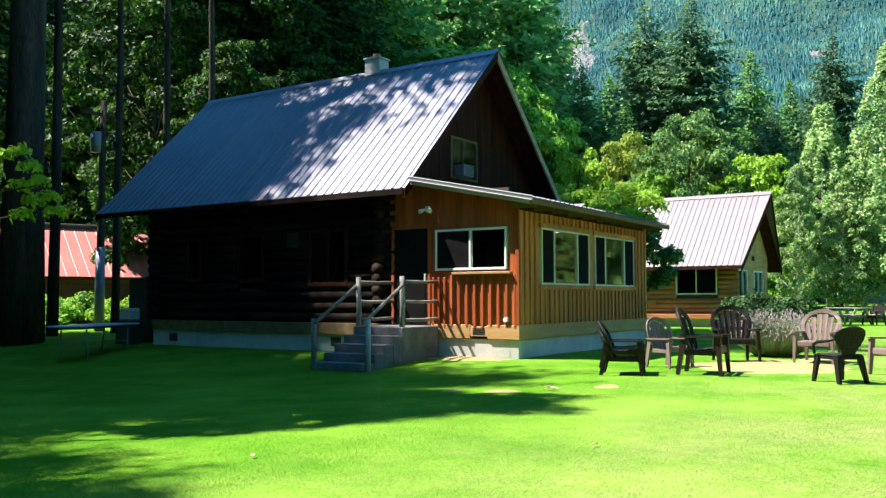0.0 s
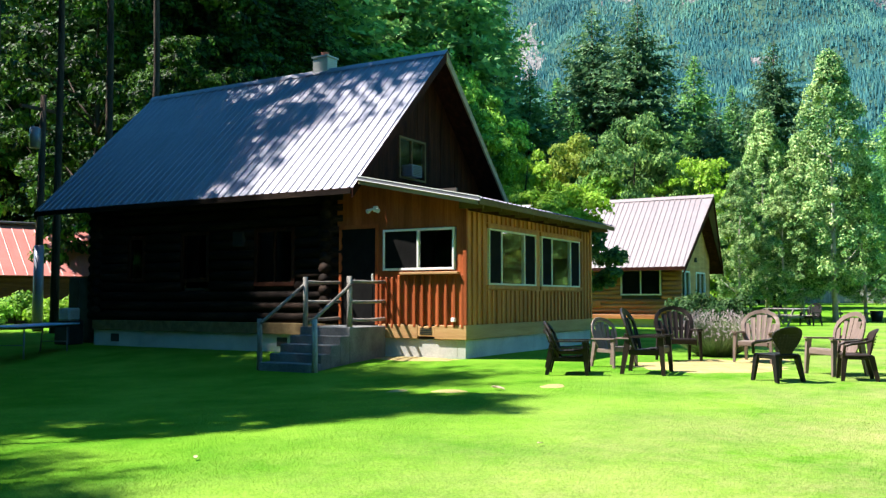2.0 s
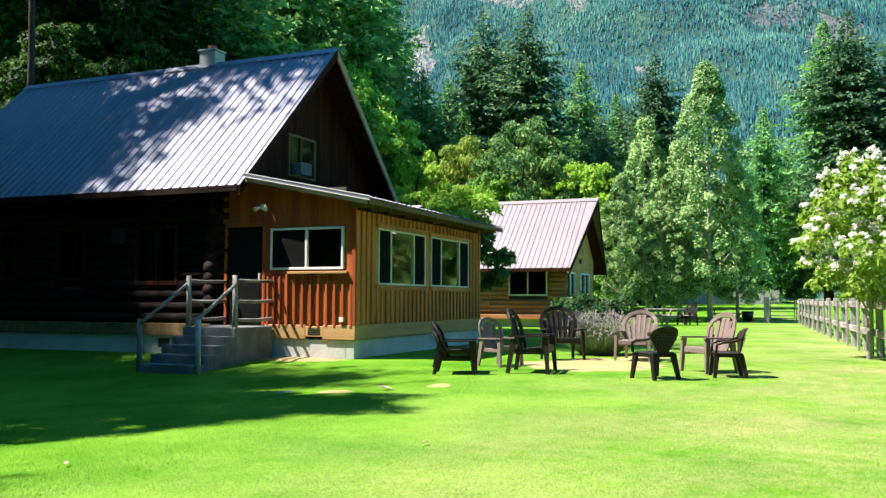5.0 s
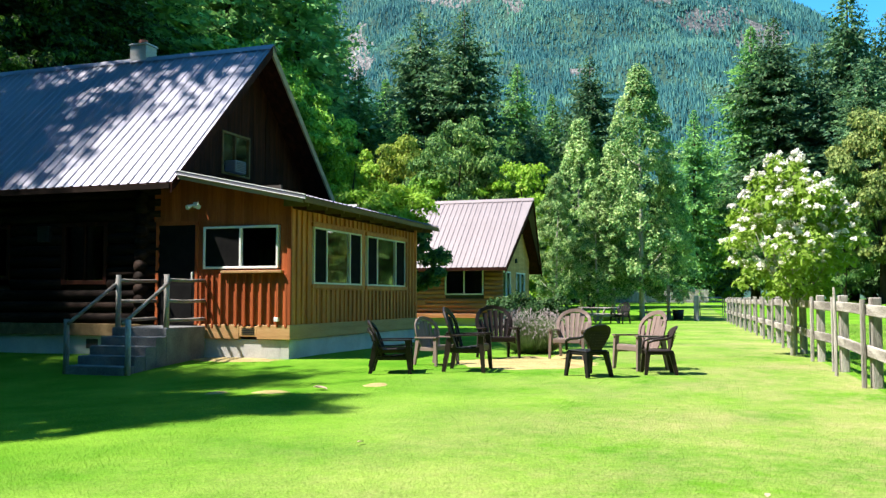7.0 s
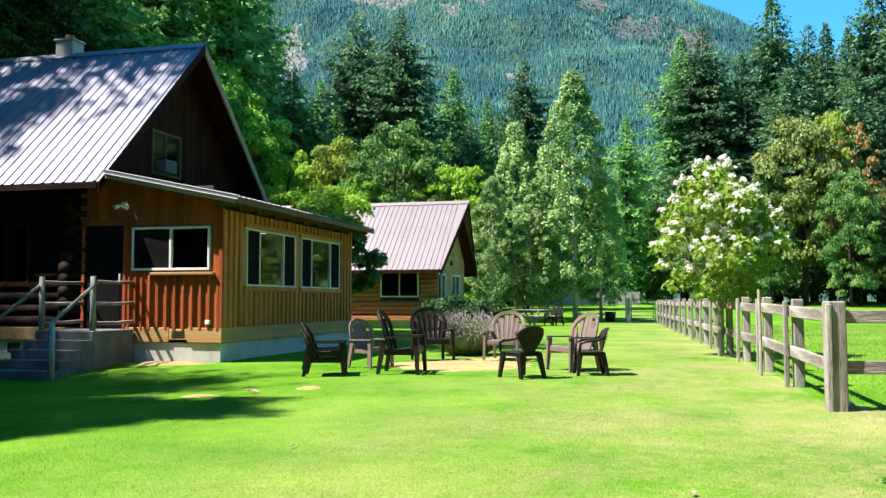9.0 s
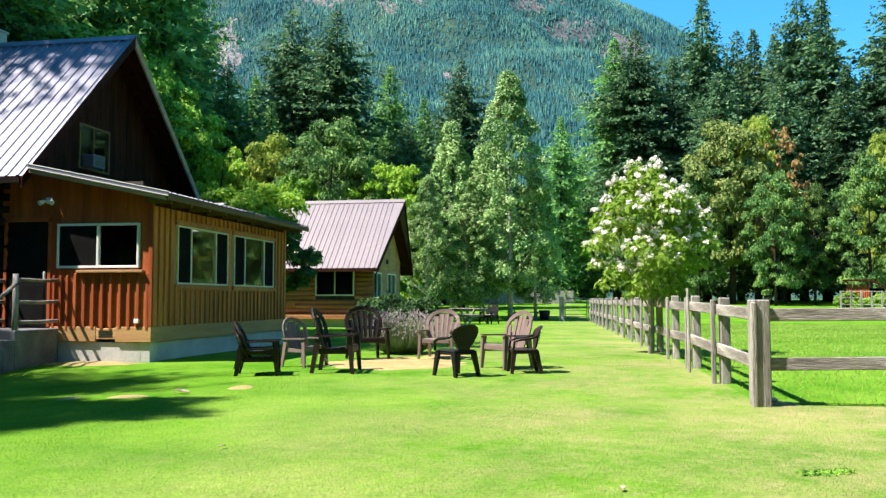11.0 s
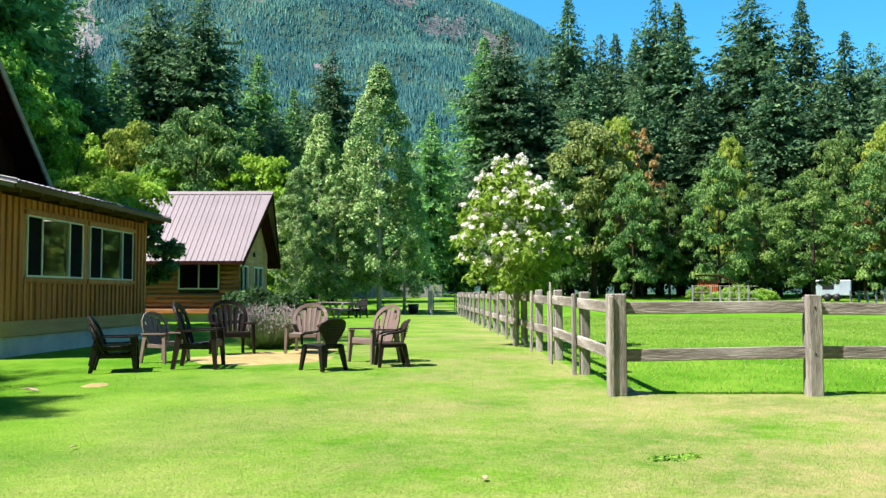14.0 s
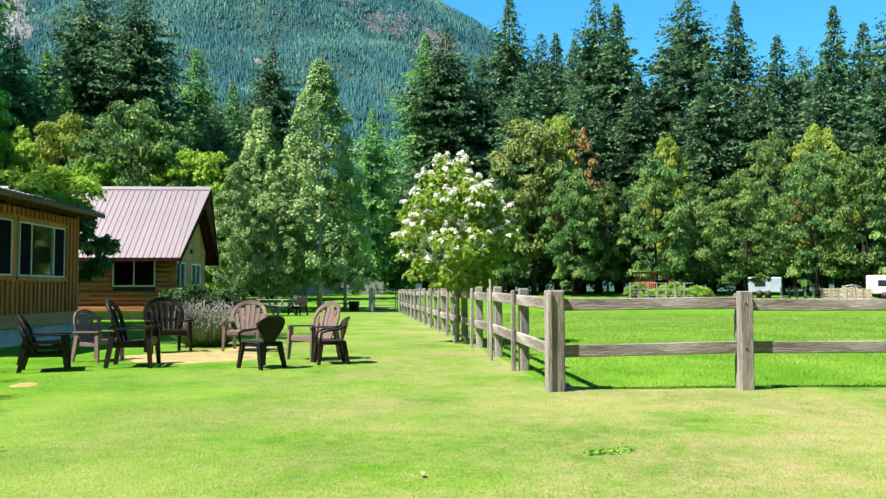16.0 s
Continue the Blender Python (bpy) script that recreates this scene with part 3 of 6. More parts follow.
    for dy in (-0.12, 0.10):
        bm = bmesh.new()
        tube(bm, [(-0.04, 2.14, 3.05), (-0.07, 2.14 + dy * 0.6, 3.05), (-0.11, 2.14 + dy, 3.02), (-0.16, 2.14 + dy * 1.2, 3.0)], [0.012, 0.026, 0.042, 0.05], 10)
        part("lamp_head", bm, M_WHITE, fl)
    # shed roof of the porch
    p0, p1 = (-0.45, 3.12), (3.2, 3.87)
    sl = (p1[1] - p0[1]) / (p1[0] - p0[0])
    zr = lambda y: p0[1] + sl * (y - p0[0])
    part("porch_roof_deck", extrude_poly(bmesh.new(), [(-0.28, p0[0] + 0.04, zr(p0[0]) - 0.045), (-0.28, 2.36, zr(2.36) - 0.045), (-0.28, 2.36, zr(2.36) - 0.006), (-0.28, p0[0] + 0.04, zr(p0[0]) - 0.006)], (W + 0.86, 0, 0)), M_DARKWOOD, c)
    length = math.hypot(p1[0] - p0[0], p1[1] - p0[1])
    first = None
    for i in range(9):
        w = (W + 0.94) / 9
        m = Matrix.Translation((-0.33 + i * w, p0[0] - 0.03, p0[1] + 0.004)) @ Matrix.Rotation(math.atan(sl), 4, "X")
        if i == 0:
            part("porch_roof_panel", rib_panel(w, length * (2.40 - p0[0]) / (p1[0] - p0[0]), 0.20, 0.02), M_ROOF, c).matrix_basis = m
        elif first is None:
            first = part("porch_roof_panel", rib_panel(w, length, 0.20, 0.02), M_ROOF, c)
            first.matrix_basis = m
        else:
            share(first, m)
    part("porch_fascia", bx(-0.32, W + 0.60, -0.475, -0.435, 3.0, 3.112, 0.005), M_EAVE, c)
    part("porch_verge", extrude_poly(bmesh.new(), [(-0.32, -0.43, zr(-0.43) - 0.135), (-0.32, 2.38, zr(2.38) - 0.135), (-0.32, 2.38, zr(2.38) - 0.012), (-0.32, -0.43, zr(-0.43) - 0.012)], (0.04, 0, 0)), M_FASCIA, c, "pale weathered verge board")
    part("verge_flashing", extrude_poly(bmesh.new(), [(-0.345, -0.49, zr(-0.49) - 0.035), (-0.345, 2.40, zr(2.40) - 0.035), (-0.345, 2.40, zr(2.40) + 0.024), (-0.345, -0.49, zr(-0.49) + 0.024)], (0.03, 0, 0)), M_ROOF, c)
    part("drip_edge", extrude_poly(bmesh.new(), [(-0.352, -0.49, zr(-0.49) + 0.024), (-0.352, 2.40, zr(2.40) + 0.024), (-0.352, 2.40, zr(2.40) + 0.04), (-0.352, -0.49, zr(-0.49) + 0.04)], (0.04, 0, 0)), M_WHITE, c)
    part("drip_edge", extrude_poly(bmesh.new(), [(-0.352, -0.49, zr(-0.49) - 0.05), (-0.352, 2.40, zr(2.40) - 0.05), (-0.352, 2.40, zr(2.40) - 0.035), (-0.352, -0.49, zr(-0.49) - 0.035)], (0.03, 0, 0)), M_WHITE, c)
    first = None
    for i in range(10):
        bm = bmesh.new()
        extrude_poly(bm, [(0, -0.43, zr(-0.43) - 0.18), (0, 0.1, zr(0.1) - 0.27), (0, 0.1, zr(0.1) - 0.05), (0, -0.43, zr(-0.43) - 0.05)], (0.05, 0, 0))
        m = Matrix.Translation((-0.1 + i * 0.80, 0, 0))
        if first is None:
            first = part("rafter_tail", bm, M_EAVE, c)
            first.matrix_basis = m
        else:
            bm.free()
            share(first, m)
    return c


cabin()


def porch_steps():
    s = thing("porch_steps", "grey concrete steps and landing with pole handrails", "steps")
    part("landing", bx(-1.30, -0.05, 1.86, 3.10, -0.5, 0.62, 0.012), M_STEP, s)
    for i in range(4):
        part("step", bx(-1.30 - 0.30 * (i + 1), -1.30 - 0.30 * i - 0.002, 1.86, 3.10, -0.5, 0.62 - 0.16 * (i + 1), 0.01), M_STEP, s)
    posts = [(-1.22, 1.93, 0.5, 1.62), (-1.22, 3.02, 0.5, 1.62), (-2.44, 1.82, -0.3, 0.80), (-2.44, 3.14, -0.3, 0.80)]
    for x, y, z0, z1 in posts:
        bm = bmesh.new()
        tube(bm, [(x, y, z0), (x + 0.005, y, (z0 + z1) / 2), (x - 0.003, y + 0.004, z1)], [0.056, 0.052, 0.05], 9)
        part("post", bm, M_GREYPOST, s, smooth=True)
    for y in (1.90, 3.06):
        bm = bmesh.new()
        tube(bm, [(-2.50, y, 0.72), (-1.8, y, 1.12), (-1.16, y, 1.50)], 0.034, 8)
        part("handrail", bm, M_GREYWOOD, s, "smooth grey handrail", smooth=True)
        for z in (1.52, 1.12, 0.76):
            bm = bmesh.new()
            tube(bm, [(-1.22, y, z), (-0.6, y + 0.008, z - 0.008), (-0.03, y, z + 0.004)], [0.034, 0.032, 0.034], 8)
            part("rail", bm, M_GREYWOOD, s, smooth=True)


porch_steps()


def second_cabin():
    """The smaller cabin beyond the lawn, its gable a little forward at the ridge."""
    c = thing("guest_cabin", "small orange log cabin with pinkish grey ribbed metal roof", "cabin")
    x0, x1, y0, y1 = 20.7, 26.3, 1.35, 10.4
    rx, rz, e, ez = 23.5, 5.66, 3.5, 2.47
    part("foundation", bx(x0, x1, y0, y1, -0.3, 0.38), M_CONC, c, "pale concrete footing")
    def course(a, b, z, y=None):
        bm = bmesh.new()
        if y is None:
            tube(bm, [(x0 + 0.05, a, z), (x0 + 0.05, b, z)], 0.105, 10)
        else:
            tube(bm, [(a, y, z), (b, y, z)], 0.105, 10)
        part("log", bm, M_ORANGE, c, smooth=True)
    for i in range(11):
        z = 0.48 + i * 0.195
        if 1.25 < z < 2.40:
            for a, b in ((y0 - 0.15, 2.0), (3.75, y1)):
                course(a, b, z)
        else:
            course(y0 - 0.15, y1, z)
    part("inner_wall", box(box(bx(x0 + 0.1, x0 + 0.16, y0, 2.0, 0.3, 2.6), x0 + 0.1, x0 + 0.16, 3.75, y1, 0.3, 2.6), x0 + 0.1, x0 + 0.16, 2.0, 3.75, 0.3, 1.3), M_ROOM, c)
    part("back_wall", bx(x1 - 0.15, x1, y0, y1, 0.3, 2.6), M_ORANGE, c)
    part("end_wall", bx(x0, x1, y1 - 0.15, y1, 0.3, 2.6), M_ORANGE, c)
    part("partition", bx(22.8, 22.9, y0 + 0.2, y1 - 0.2, 0.3, 2.6), M_ROOM, c)
    window(c, FACE_X(3.74, 1.32, x0 - 0.05), 1.72, 1.10, (0.5,), frame=0.06, mat_frame=M_PALE)
    # front gable, upright boards with openings
    u = x0
    gh = [(x0 + 0.5, x0 + 1.9, 1.2, 2.35), (x0 + 3.0, x0 + 4.6, 1.2, 2.35)]
    while u < x1 - 0.01:
        b = min(u + 0.24, x1)
        top = lambda x: rz - 0.15 - abs(x - rx) * (rz - ez) / e
        spans = [(0.38, None)]
        if any(h0 < (u + b) / 2 < h1 for h0, h1, *_ in gh):
            spans = [(0.38, 1.2), (2.35, None)]
        for s0, s1 in spans:
            t0, t1 = (top(u), top(b)) if s1 is None else (s1, s1)
            part("gable_board", extrude_poly(bmesh.new(), [(u + 0.003, y0, s0), (b - 0.003, y0, s0), (b - 0.003, y0, t1), (u + 0.003, y0, t0)], (0, 0.06, 0)), M_TRIM, c)
        u = b
    for h0, h1, z0, z1 in gh:
        window(c, FACE_Y(h0, z0, y0 - 0.01), h1 - h0, z1 - z0, (0.5,), frame=0.06)
    lamp = bmesh.new()
    tube(lamp, [(x0 + 2.4, y0 - 0.15, 2.75), (x0 + 2.4, y0 - 0.15, 2.95)], [0.07, 0.05], 8)
    part("wall_lamp", lamp, M_BLACK, c)
    part("wall_box", bx(x0 - 0.1, x0 - 0.04, 4.6, 5.0, 0.85, 1.1, 0.01), M_ORANGE, c)
    yf = 0.88
    roof_slope(c, M_ROOF2, (rx - e, ez), (rx, rz), yf, 11.0, 11)
    roof_slope(c, M_ROOF2, (rx + e, ez), (rx, rz), yf, 11.0, 11)
    for s in (-1, 1):
        ex = rx + s * e
        part("soffit", extrude_poly(bmesh.new(), [(ex, yf + 0.03, ez - 0.02), (rx, yf + 0.03, rz - 0.02), (rx, yf + 0.03, rz - 0.13), (ex, yf + 0.03, ez - 0.13)], (0, 10.0, 0)), M_DARKWOOD, c)
        # the verge leans out to the ridge
        bm = bmesh.new()
        extrude_poly(bm, [(ex, yf, ez), (rx, yf, rz), (rx, yf - 0.40, rz), ], (0, 0, -0.06))
        part("prow", bm, M_ROOF2, c)
        bm = bmesh.new()
        extrude_poly(bm, [(ex, yf - 0.02, ez - 0.03), (rx, yf - 0.42, rz - 0.03), (rx, yf - 0.42, rz - 0.27), (ex, yf - 0.02, ez - 0.25)], (0, 0.05, 0))
        part("barge_board", bm, M_DARKWOOD, c)
    part("ridge_cap", extrude_poly(bmesh.new(), [(rx - 0.16, yf - 0.42, rz - 0.1), (rx, yf - 0.42, rz + 0.05), (rx + 0.16, yf - 0.42, rz - 0.1)], (0, 10.5, 0)), M_ROOF2, c)
    # added beam whose shape stands for the sunlit band of lower logs
    part("bench_beam", bx(x0 - 0.35, x0 - 0.02, 2.2, y1 - 0.2, 0.34, 0.52, 0.01), M_ORANGE, c, "low orange beam standing in for sunlit lower logs")


M_ORANGE = mat("orange oiled log", ((0.26, 0.085, 0.025), (0.36, 0.13, 0.04), (0.46, 0.19, 0.065)), 2.0, 0.6, 0.4, 24, (3, 0.3, 3), rand=0.18)
M_PALE = mat("pale painted wood", ((0.55, 0.47, 0.33), (0.62, 0.54, 0.40), (0.68, 0.60, 0.46)), 2.0, 0.6, 0.1, 30)
second_cabin()


# ---- post-and-rail paddock fence ----
def fence(points, label, big_first):
    f = thing("fence", label, "fence", group="paddock fences")
    for (ax, ay), (qx, qy) in zip(points, points[1:]):
        d = Vector((qx - ax, qy - ay, 0))
        n = max(1, round(d.length / 2.38))
        ang = math.atan2(d.y, d.x)
        side = Vector((-d.y, d.x, 0)).normalized()
        for i in range(n + 1):
            if i == 0 and not big_first:
                continue
            p = Vector((ax, ay, 0)) + d * (i / n)
            g = gz(p.x, p.y)
            hgt = 1.22 + random.uniform(-0.02, 0.02)
            w = 0.125 if i == 0 else 0.085
            bm = bmesh.new()
            box(bm, -w, w, -w * 0.8, w * 0.8, -0.3, hgt, 0.014)
            po = part("post", bm, M_GREYPOST, f)
            o = p - side * (0.03 + w * 0.8 if i else 0.03)
            po.matrix_basis = Matrix.Translation((o.x, o.y, g)) @ Matrix.Rotation(ang + random.uniform(-0.04, 0.04), 4, "Z") @ Matrix.Rotation(random.uniform(-0.012, 0.012), 4, "X")
            if i < 4:
                for bz in (0.50, 1.06):
                    k = part("bolt", tube(bmesh.new(), [(-0.004, 0, 0), (0.004, 0, 0)], 0.013, 8), M_BLACK, po)
                    k.matrix_basis = Matrix.Translation((-0.01, -w * 0.8 - 0.003, bz)) @ Matrix.Rotation(math.pi / 2, 4, "Z")
            bm = bmesh.new()
            box(bm, -0.035, 0.035, -0.03, 0.03, -0.3, hgt - 0.03, 0.008)
            po = part("batten", bm, M_GREYPOST, f)
            o = p + side * 0.065 - d.normalized() * (0.03 if i else 0.12)
            po.matrix_basis = Matrix.Translation((o.x, o.y, g)) @ Matrix.Rotation(ang, 4, "Z") @ Matrix.Rotation(random.uniform(-0.02, 0.02), 4, "X")
        for i in range(n):
            a = Vector((ax, ay, 0)) + d * (i / n)
            b = Vector((ax, ay, 0)) + d * ((i + 1) / n)
            for z in (0.50, 1.06):
                A, B = Vector((a.x, a.y, gz(a.x, a.y) + z + random.uniform(-0.02, 0.02))), Vector((b.x, b.y, gz(b.x, b.y) + z + random.uniform(-0.02, 0.02)))
                u = B - A
                bm = bmesh.new()
                box(bm, 0, u.length + 0.1, -0.026, 0.026, -0.075, 0.075, 0.008)
                r = part("rail", bm, M_GREYWOOD, f)
                r.matrix_basis = Matrix.Translation(A - u.normalized() * 0.05) @ u.to_track_quat("X", "Z").to_matrix().to_4x4() @ Matrix.Rotation(random.uniform(-0.03, 0.03), 4, "X")
    return f


FC = (-4.35, -10.08)  # the corner of the paddock
fence([FC, (33.2, -7.56)], "long silver-weathered post and rail fence beside the lawn", True)
fence([FC, (-4.15, -24.4)], "silver-weathered post and rail fence across the paddock end", False)
# ---- trees ----
def conifer_mesh(h, seed, spread=0.16, bare=0.08, boughs=330, spray=0.42, power=0.8):
    """Crown of a fir: single boughs wound up the stem, of uneven length and sag, each feathered with small needle sprays."""
    g = np.random.default_rng(seed)
    u = np.sort(g.uniform(0, 1, boughs) ** 0.88)
    z = h * (bare + (0.99 - bare) * u)
    a = np.arange(boughs) * 2.39996 + g.normal(0, 0.45, boughs)
    # gaps and shoulders: the outline swells and shrinks with height and side
    swell = 1 + 0.20 * np.sin(u * 21 + seed) * np.cos(a + seed * 1.7) + 0.16 * np.sin(u * 47 + 2 * a + seed * 0.6)
    R = np.minimum(h * 0.30 * (1 - u) ** power, h * spread) * (0.6 + 0.4 * np.minimum(1, u * 6)) * swell
    L = R * g.uniform(0.55, 1.18, boughs) + 0.12 + 0.25 * (1 - u)
    up = 0.55 * u ** 1.5 - 0.22 + g.normal(0, 0.13, boughs)
    V = []
    for k in range(boughs):
        n = max(7, int(L[k] / spray * 3.8))
        t = (np.arange(n) + g.uniform(0, 1, n)) / n
        t = t[t > 0.10]
        n = len(t)
        d = np.array([math.cos(a[k]), math.sin(a[k]), 0.0])
        s = np.array([-d[1], d[0], 0.0])
        side = g.choice((-1.0, 1.0), n)
        w = spray * g.uniform(0.6, 1.35, n) * (1.25 - 0.6 * t) * min(1.0, 0.40 + 2.6 * (1 - u[k]))
        off = side * w * g.uniform(0.0, 0.75, n)
        p = d * (L[k] * t)[:, None] + s * off[:, None]
        p[:, 2] += z[k] + L[k] * (up[k] * t - 0.30 * t * t * (1.1 - u[k])) + g.normal(0, 0.10, n)
        out = d * (w * g.uniform(0.3, 1.0, n))[:, None] + s * (side * w * g.uniform(0.1, 0.9, n))[:, None]
        out[:, 2] -= w * g.uniform(-0.25, 0.8, n)
        wide = np.cross(out, g.normal(size=(n, 3)))
        wide *= (w * 0.34 / (np.linalg.norm(wide, axis=1) + 1e-6))[:, None]
        V.append(np.stack([p - wide, p + wide, p + out], 1).reshape(-1, 3))
    V = np.concatenate(V)
    return V.tolist(), [], np.arange(len(V)).reshape(-1, 3).tolist()


def trunk_bm(h, r, bend=0.0, n=9, seed=0, limbs=()):
    rng = random.Random(seed)
    bm = bmesh.new()
    pts = [(rng.uniform(-bend, bend) * i / 6, rng.uniform(-bend, bend) * i / 6, -0.3 + (h + 0.3) * i / 6) for i in range(7)]
    tube(bm, pts, [r * 1.25, r, r * 0.85, r * 0.7, r * 0.5, r * 0.28, r * 0.06], n)
    for a, z, L, up in limbs:
        d = Vector((math.cos(a), math.sin(a), 0))
        p = Vector((0, 0, z))
        tube(bm, [p, p + d * L * 0.5 + Vector((0, 0, L * up * 0.4)), p + d * L + Vector((0, 0, L * up))], [r * 0.35, r * 0.22, r * 0.06], 6)
    return bm


def leaf_cloud(lobes, count, size, seed, droop=0.15):
    """Leaves strewn through the outer part of many lobes (x, y, z, rx, rz); each leaf a bent kite of two triangles."""
    rng = np.random.default_rng(seed)
    lob = np.array(lobes, float)
    wgt = lob[:, 3] * lob[:, 4]
    idx = rng.choice(len(lob), count, p=wgt / wgt.sum())
    d = rng.normal(size=(count, 3))
    d /= np.linalg.norm(d, axis=1)[:, None]
    low = d[:, 2] < -0.2
    d[low, 2] *= -0.7
    rad = rng.uniform(0.5, 1.0, count) ** 0.5 * (1 + 0.10 * rng.normal(size=count))
    l = lob[idx]
    c = l[:, :3] + d * rad[:, None] * np.stack([l[:, 3], l[:, 3], l[:, 4]], 1)
    nrm = d + rng.normal(size=(count, 3)) * 0.55 + np.array([0, 0, 0.45])
    nrm /= np.linalg.norm(nrm, axis=1)[:, None]
    t = np.cross(nrm, rng.normal(size=(count, 3)))
    t /= np.linalg.norm(t, axis=1)[:, None]
    b = np.cross(nrm, t)
    s = size * rng.uniform(0.6, 1.35, count)[:, None]
    tip = np.array([0, 0, -1.0]) * droop
    v = np.stack([c - t * s, c + b * s * 0.62 + nrm * s * 0.12, c + t * s + tip * s, c - b * s * 0.62 + nrm * s * 0.12], 1).reshape(-1, 3)
    i = np.arange(count) * 4
    f = np.concatenate([np.stack([i, i + 1, i + 2], 1), np.stack([i, i + 2, i + 3], 1)])
    return [tuple(x) for x in v.tolist()], [], [tuple(x) for x in f.tolist()]


def crown_lobes(n, r, h0, h1, seed, lobe=(0.30, 0.5), shape="round", flat=(0.55, 0.85)):
    rng = random.Random(seed)
    out = []
    for i in range(n):
        t = (i + 0.5) / n
        z = h0 + (h1 - h0) * t
        if shape == "round":
            R = r * math.sin(math.pi * min(max(t * 0.86 + 0.12, 0), 1)) ** 0.6
        else:
            R = r * (math.sin(math.pi * min(1, t * 0.75 + 0.22))) ** 0.9 * (1 - 0.25 * t)
        a = i * 2.4 + rng.uniform(-0.5, 0.5)
        k = 0.3 + 0.7 * rng.uniform(0.0, 1.0) ** 0.5
        l = r * rng.uniform(*lobe)
        out.append((R * k * math.cos(a), R * k * math.sin(a), z + l * rng.uniform(-0.4, 0.4), l, l * rng.uniform(*flat)))
    return out


def tree(name, label, trunk, crown, bark, leaf, group=""):
    t = thing(name, label, "tree", group=group)
    part("trunk", trunk, bark, t, smooth=True)
    part("crown", crown, leaf, t)
    return t


rng = random.Random(5)
EYE = Vector((-15.25, -8.28))


def by_eye(bear, dist):
    """A place from the middle of the lawn walk, by bearing and distance."""
    a = radians(bear)
    return EYE.x + dist * math.cos(a), EYE.y + dist * math.sin(a)


class Kind:
    """The first one is the prototype itself, the rest are copies."""
    def __init__(self, proto, h):
        self.proto, self.h, self.used = proto, h, False

    def at(self, x, y, h, wide=1.0, rz=None, label=""):
        s = h / self.h
        m = Matrix.Translation((x, y, gz(x, y))) @ Matrix.Rotation(rng.uniform(0, 6.28) if rz is None else rz, 4, "Z") @ Matrix.Diagonal((s * wide, s * wide, s, 1))
        o = copy_thing(self.proto, Matrix.Identity(4)) if self.used else self.proto
        self.used = True
        o.matrix_basis = m
        if label:
            tagged(o, label)
        return o

    def seen(self, bear, dist, top, wide=1.0, label=""):
        x, y = by_eye(bear, dist)
        return self.at(x, y, 1.18 + dist * math.tan(radians(top)) - gz(x, y), wide, label=label)


FL = "tall dark green fir with drooping boughs"
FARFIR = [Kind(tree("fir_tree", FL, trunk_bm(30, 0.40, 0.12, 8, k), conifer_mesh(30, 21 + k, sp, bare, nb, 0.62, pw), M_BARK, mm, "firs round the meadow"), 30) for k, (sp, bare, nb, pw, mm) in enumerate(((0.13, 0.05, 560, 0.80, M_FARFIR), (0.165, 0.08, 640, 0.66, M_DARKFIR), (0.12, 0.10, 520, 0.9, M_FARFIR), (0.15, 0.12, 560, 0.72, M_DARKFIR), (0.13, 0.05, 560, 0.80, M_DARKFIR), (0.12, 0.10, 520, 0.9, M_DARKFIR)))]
NEARFIR = [Kind(tree("fir_tree", FL, trunk_bm(30, 0.42, 0.15, 10, 40 + k), conifer_mesh(30, 31 + k, sp, bare, 620, 0.34, 0.8), M_BARK, M_SHADEFIR, "firs behind the cabin"), 30) for k, (sp, bare) in enumerate(((0.13, 0.22), (0.14, 0.36)))]


def maple_proto(seed, leaf, label, r=4.2, h0=1.6, h1=10.0, count=10500, size=0.135, n=52, bark=M_BARK, name="maple_tree", lobe=(0.19, 0.33), shape="round", trunk_r=0.22, flat=(0.45, 0.75)):
    lr = random.Random(seed)
    limbs = [(lr.uniform(0, 6.28), lr.uniform(h0, h1 * 0.6), r * lr.uniform(0.5, 0.8), lr.uniform(0.5, 0.9)) for _ in range(7)]
    return Kind(tree(name, label, trunk_bm(h1 * 0.85, trunk_r, 0.25, 9, seed, limbs), leaf_cloud(crown_lobes(n, r, h0, h1 - 1.0, seed, lobe, shape, flat), count, size, seed), bark, leaf, "broadleaf trees round the meadow"), h1)


FULL = dict(n=95, lobe=(0.12, 0.24), count=17000, size=0.125)
MAPLE = [maple_proto(3, M_MAPLE, "broad green maple in full leaf", **FULL), maple_proto(4, M_BLUEMAPLE, "rounded dark green maple in full leaf", 4.6, 1.0, 10, **FULL), maple_proto(11, M_MIDMAPLE, "broad mid-green maple at the meadow's edge", 4.4, 1.4, 10, **FULL)]
YMAPLE = maple_proto(5, M_YELLOW, "maple with yellowing olive leaves", 4.2, 1.8, 10, **FULL)
RUST = maple_proto(10, M_RUST, "half-dry maple with rusty brown leaves", 3.0, 2.8, 10, 5200, 0.125, 60, lobe=(0.10, 0.2))
LIME = maple_proto(6, M_LIME, "small bright green leafy tree", 3.6, 0.8, 8, 11000, 0.105, 70, lobe=(0.14, 0.26))
ASPEN = maple_proto(7, M_ASPEN, "tall pale green aspen with fluttering leaves", 2.6, 1.6, 13.5, 34000, 0.074, 210, M_PALEBARK, "aspen_tree", (0.08, 0.20), "spire", 0.13, (1.0, 2.0))
OLIVE = maple_proto(8, leafmat("dull olive leaves", (0.040, 0.075, 0.018), (0.105, 0.155, 0.036), (0.23, 0.27, 0.075), 0.3, spread=0.5), "olive green maple in leaf", 4.2, 1.8, 10, **FULL)
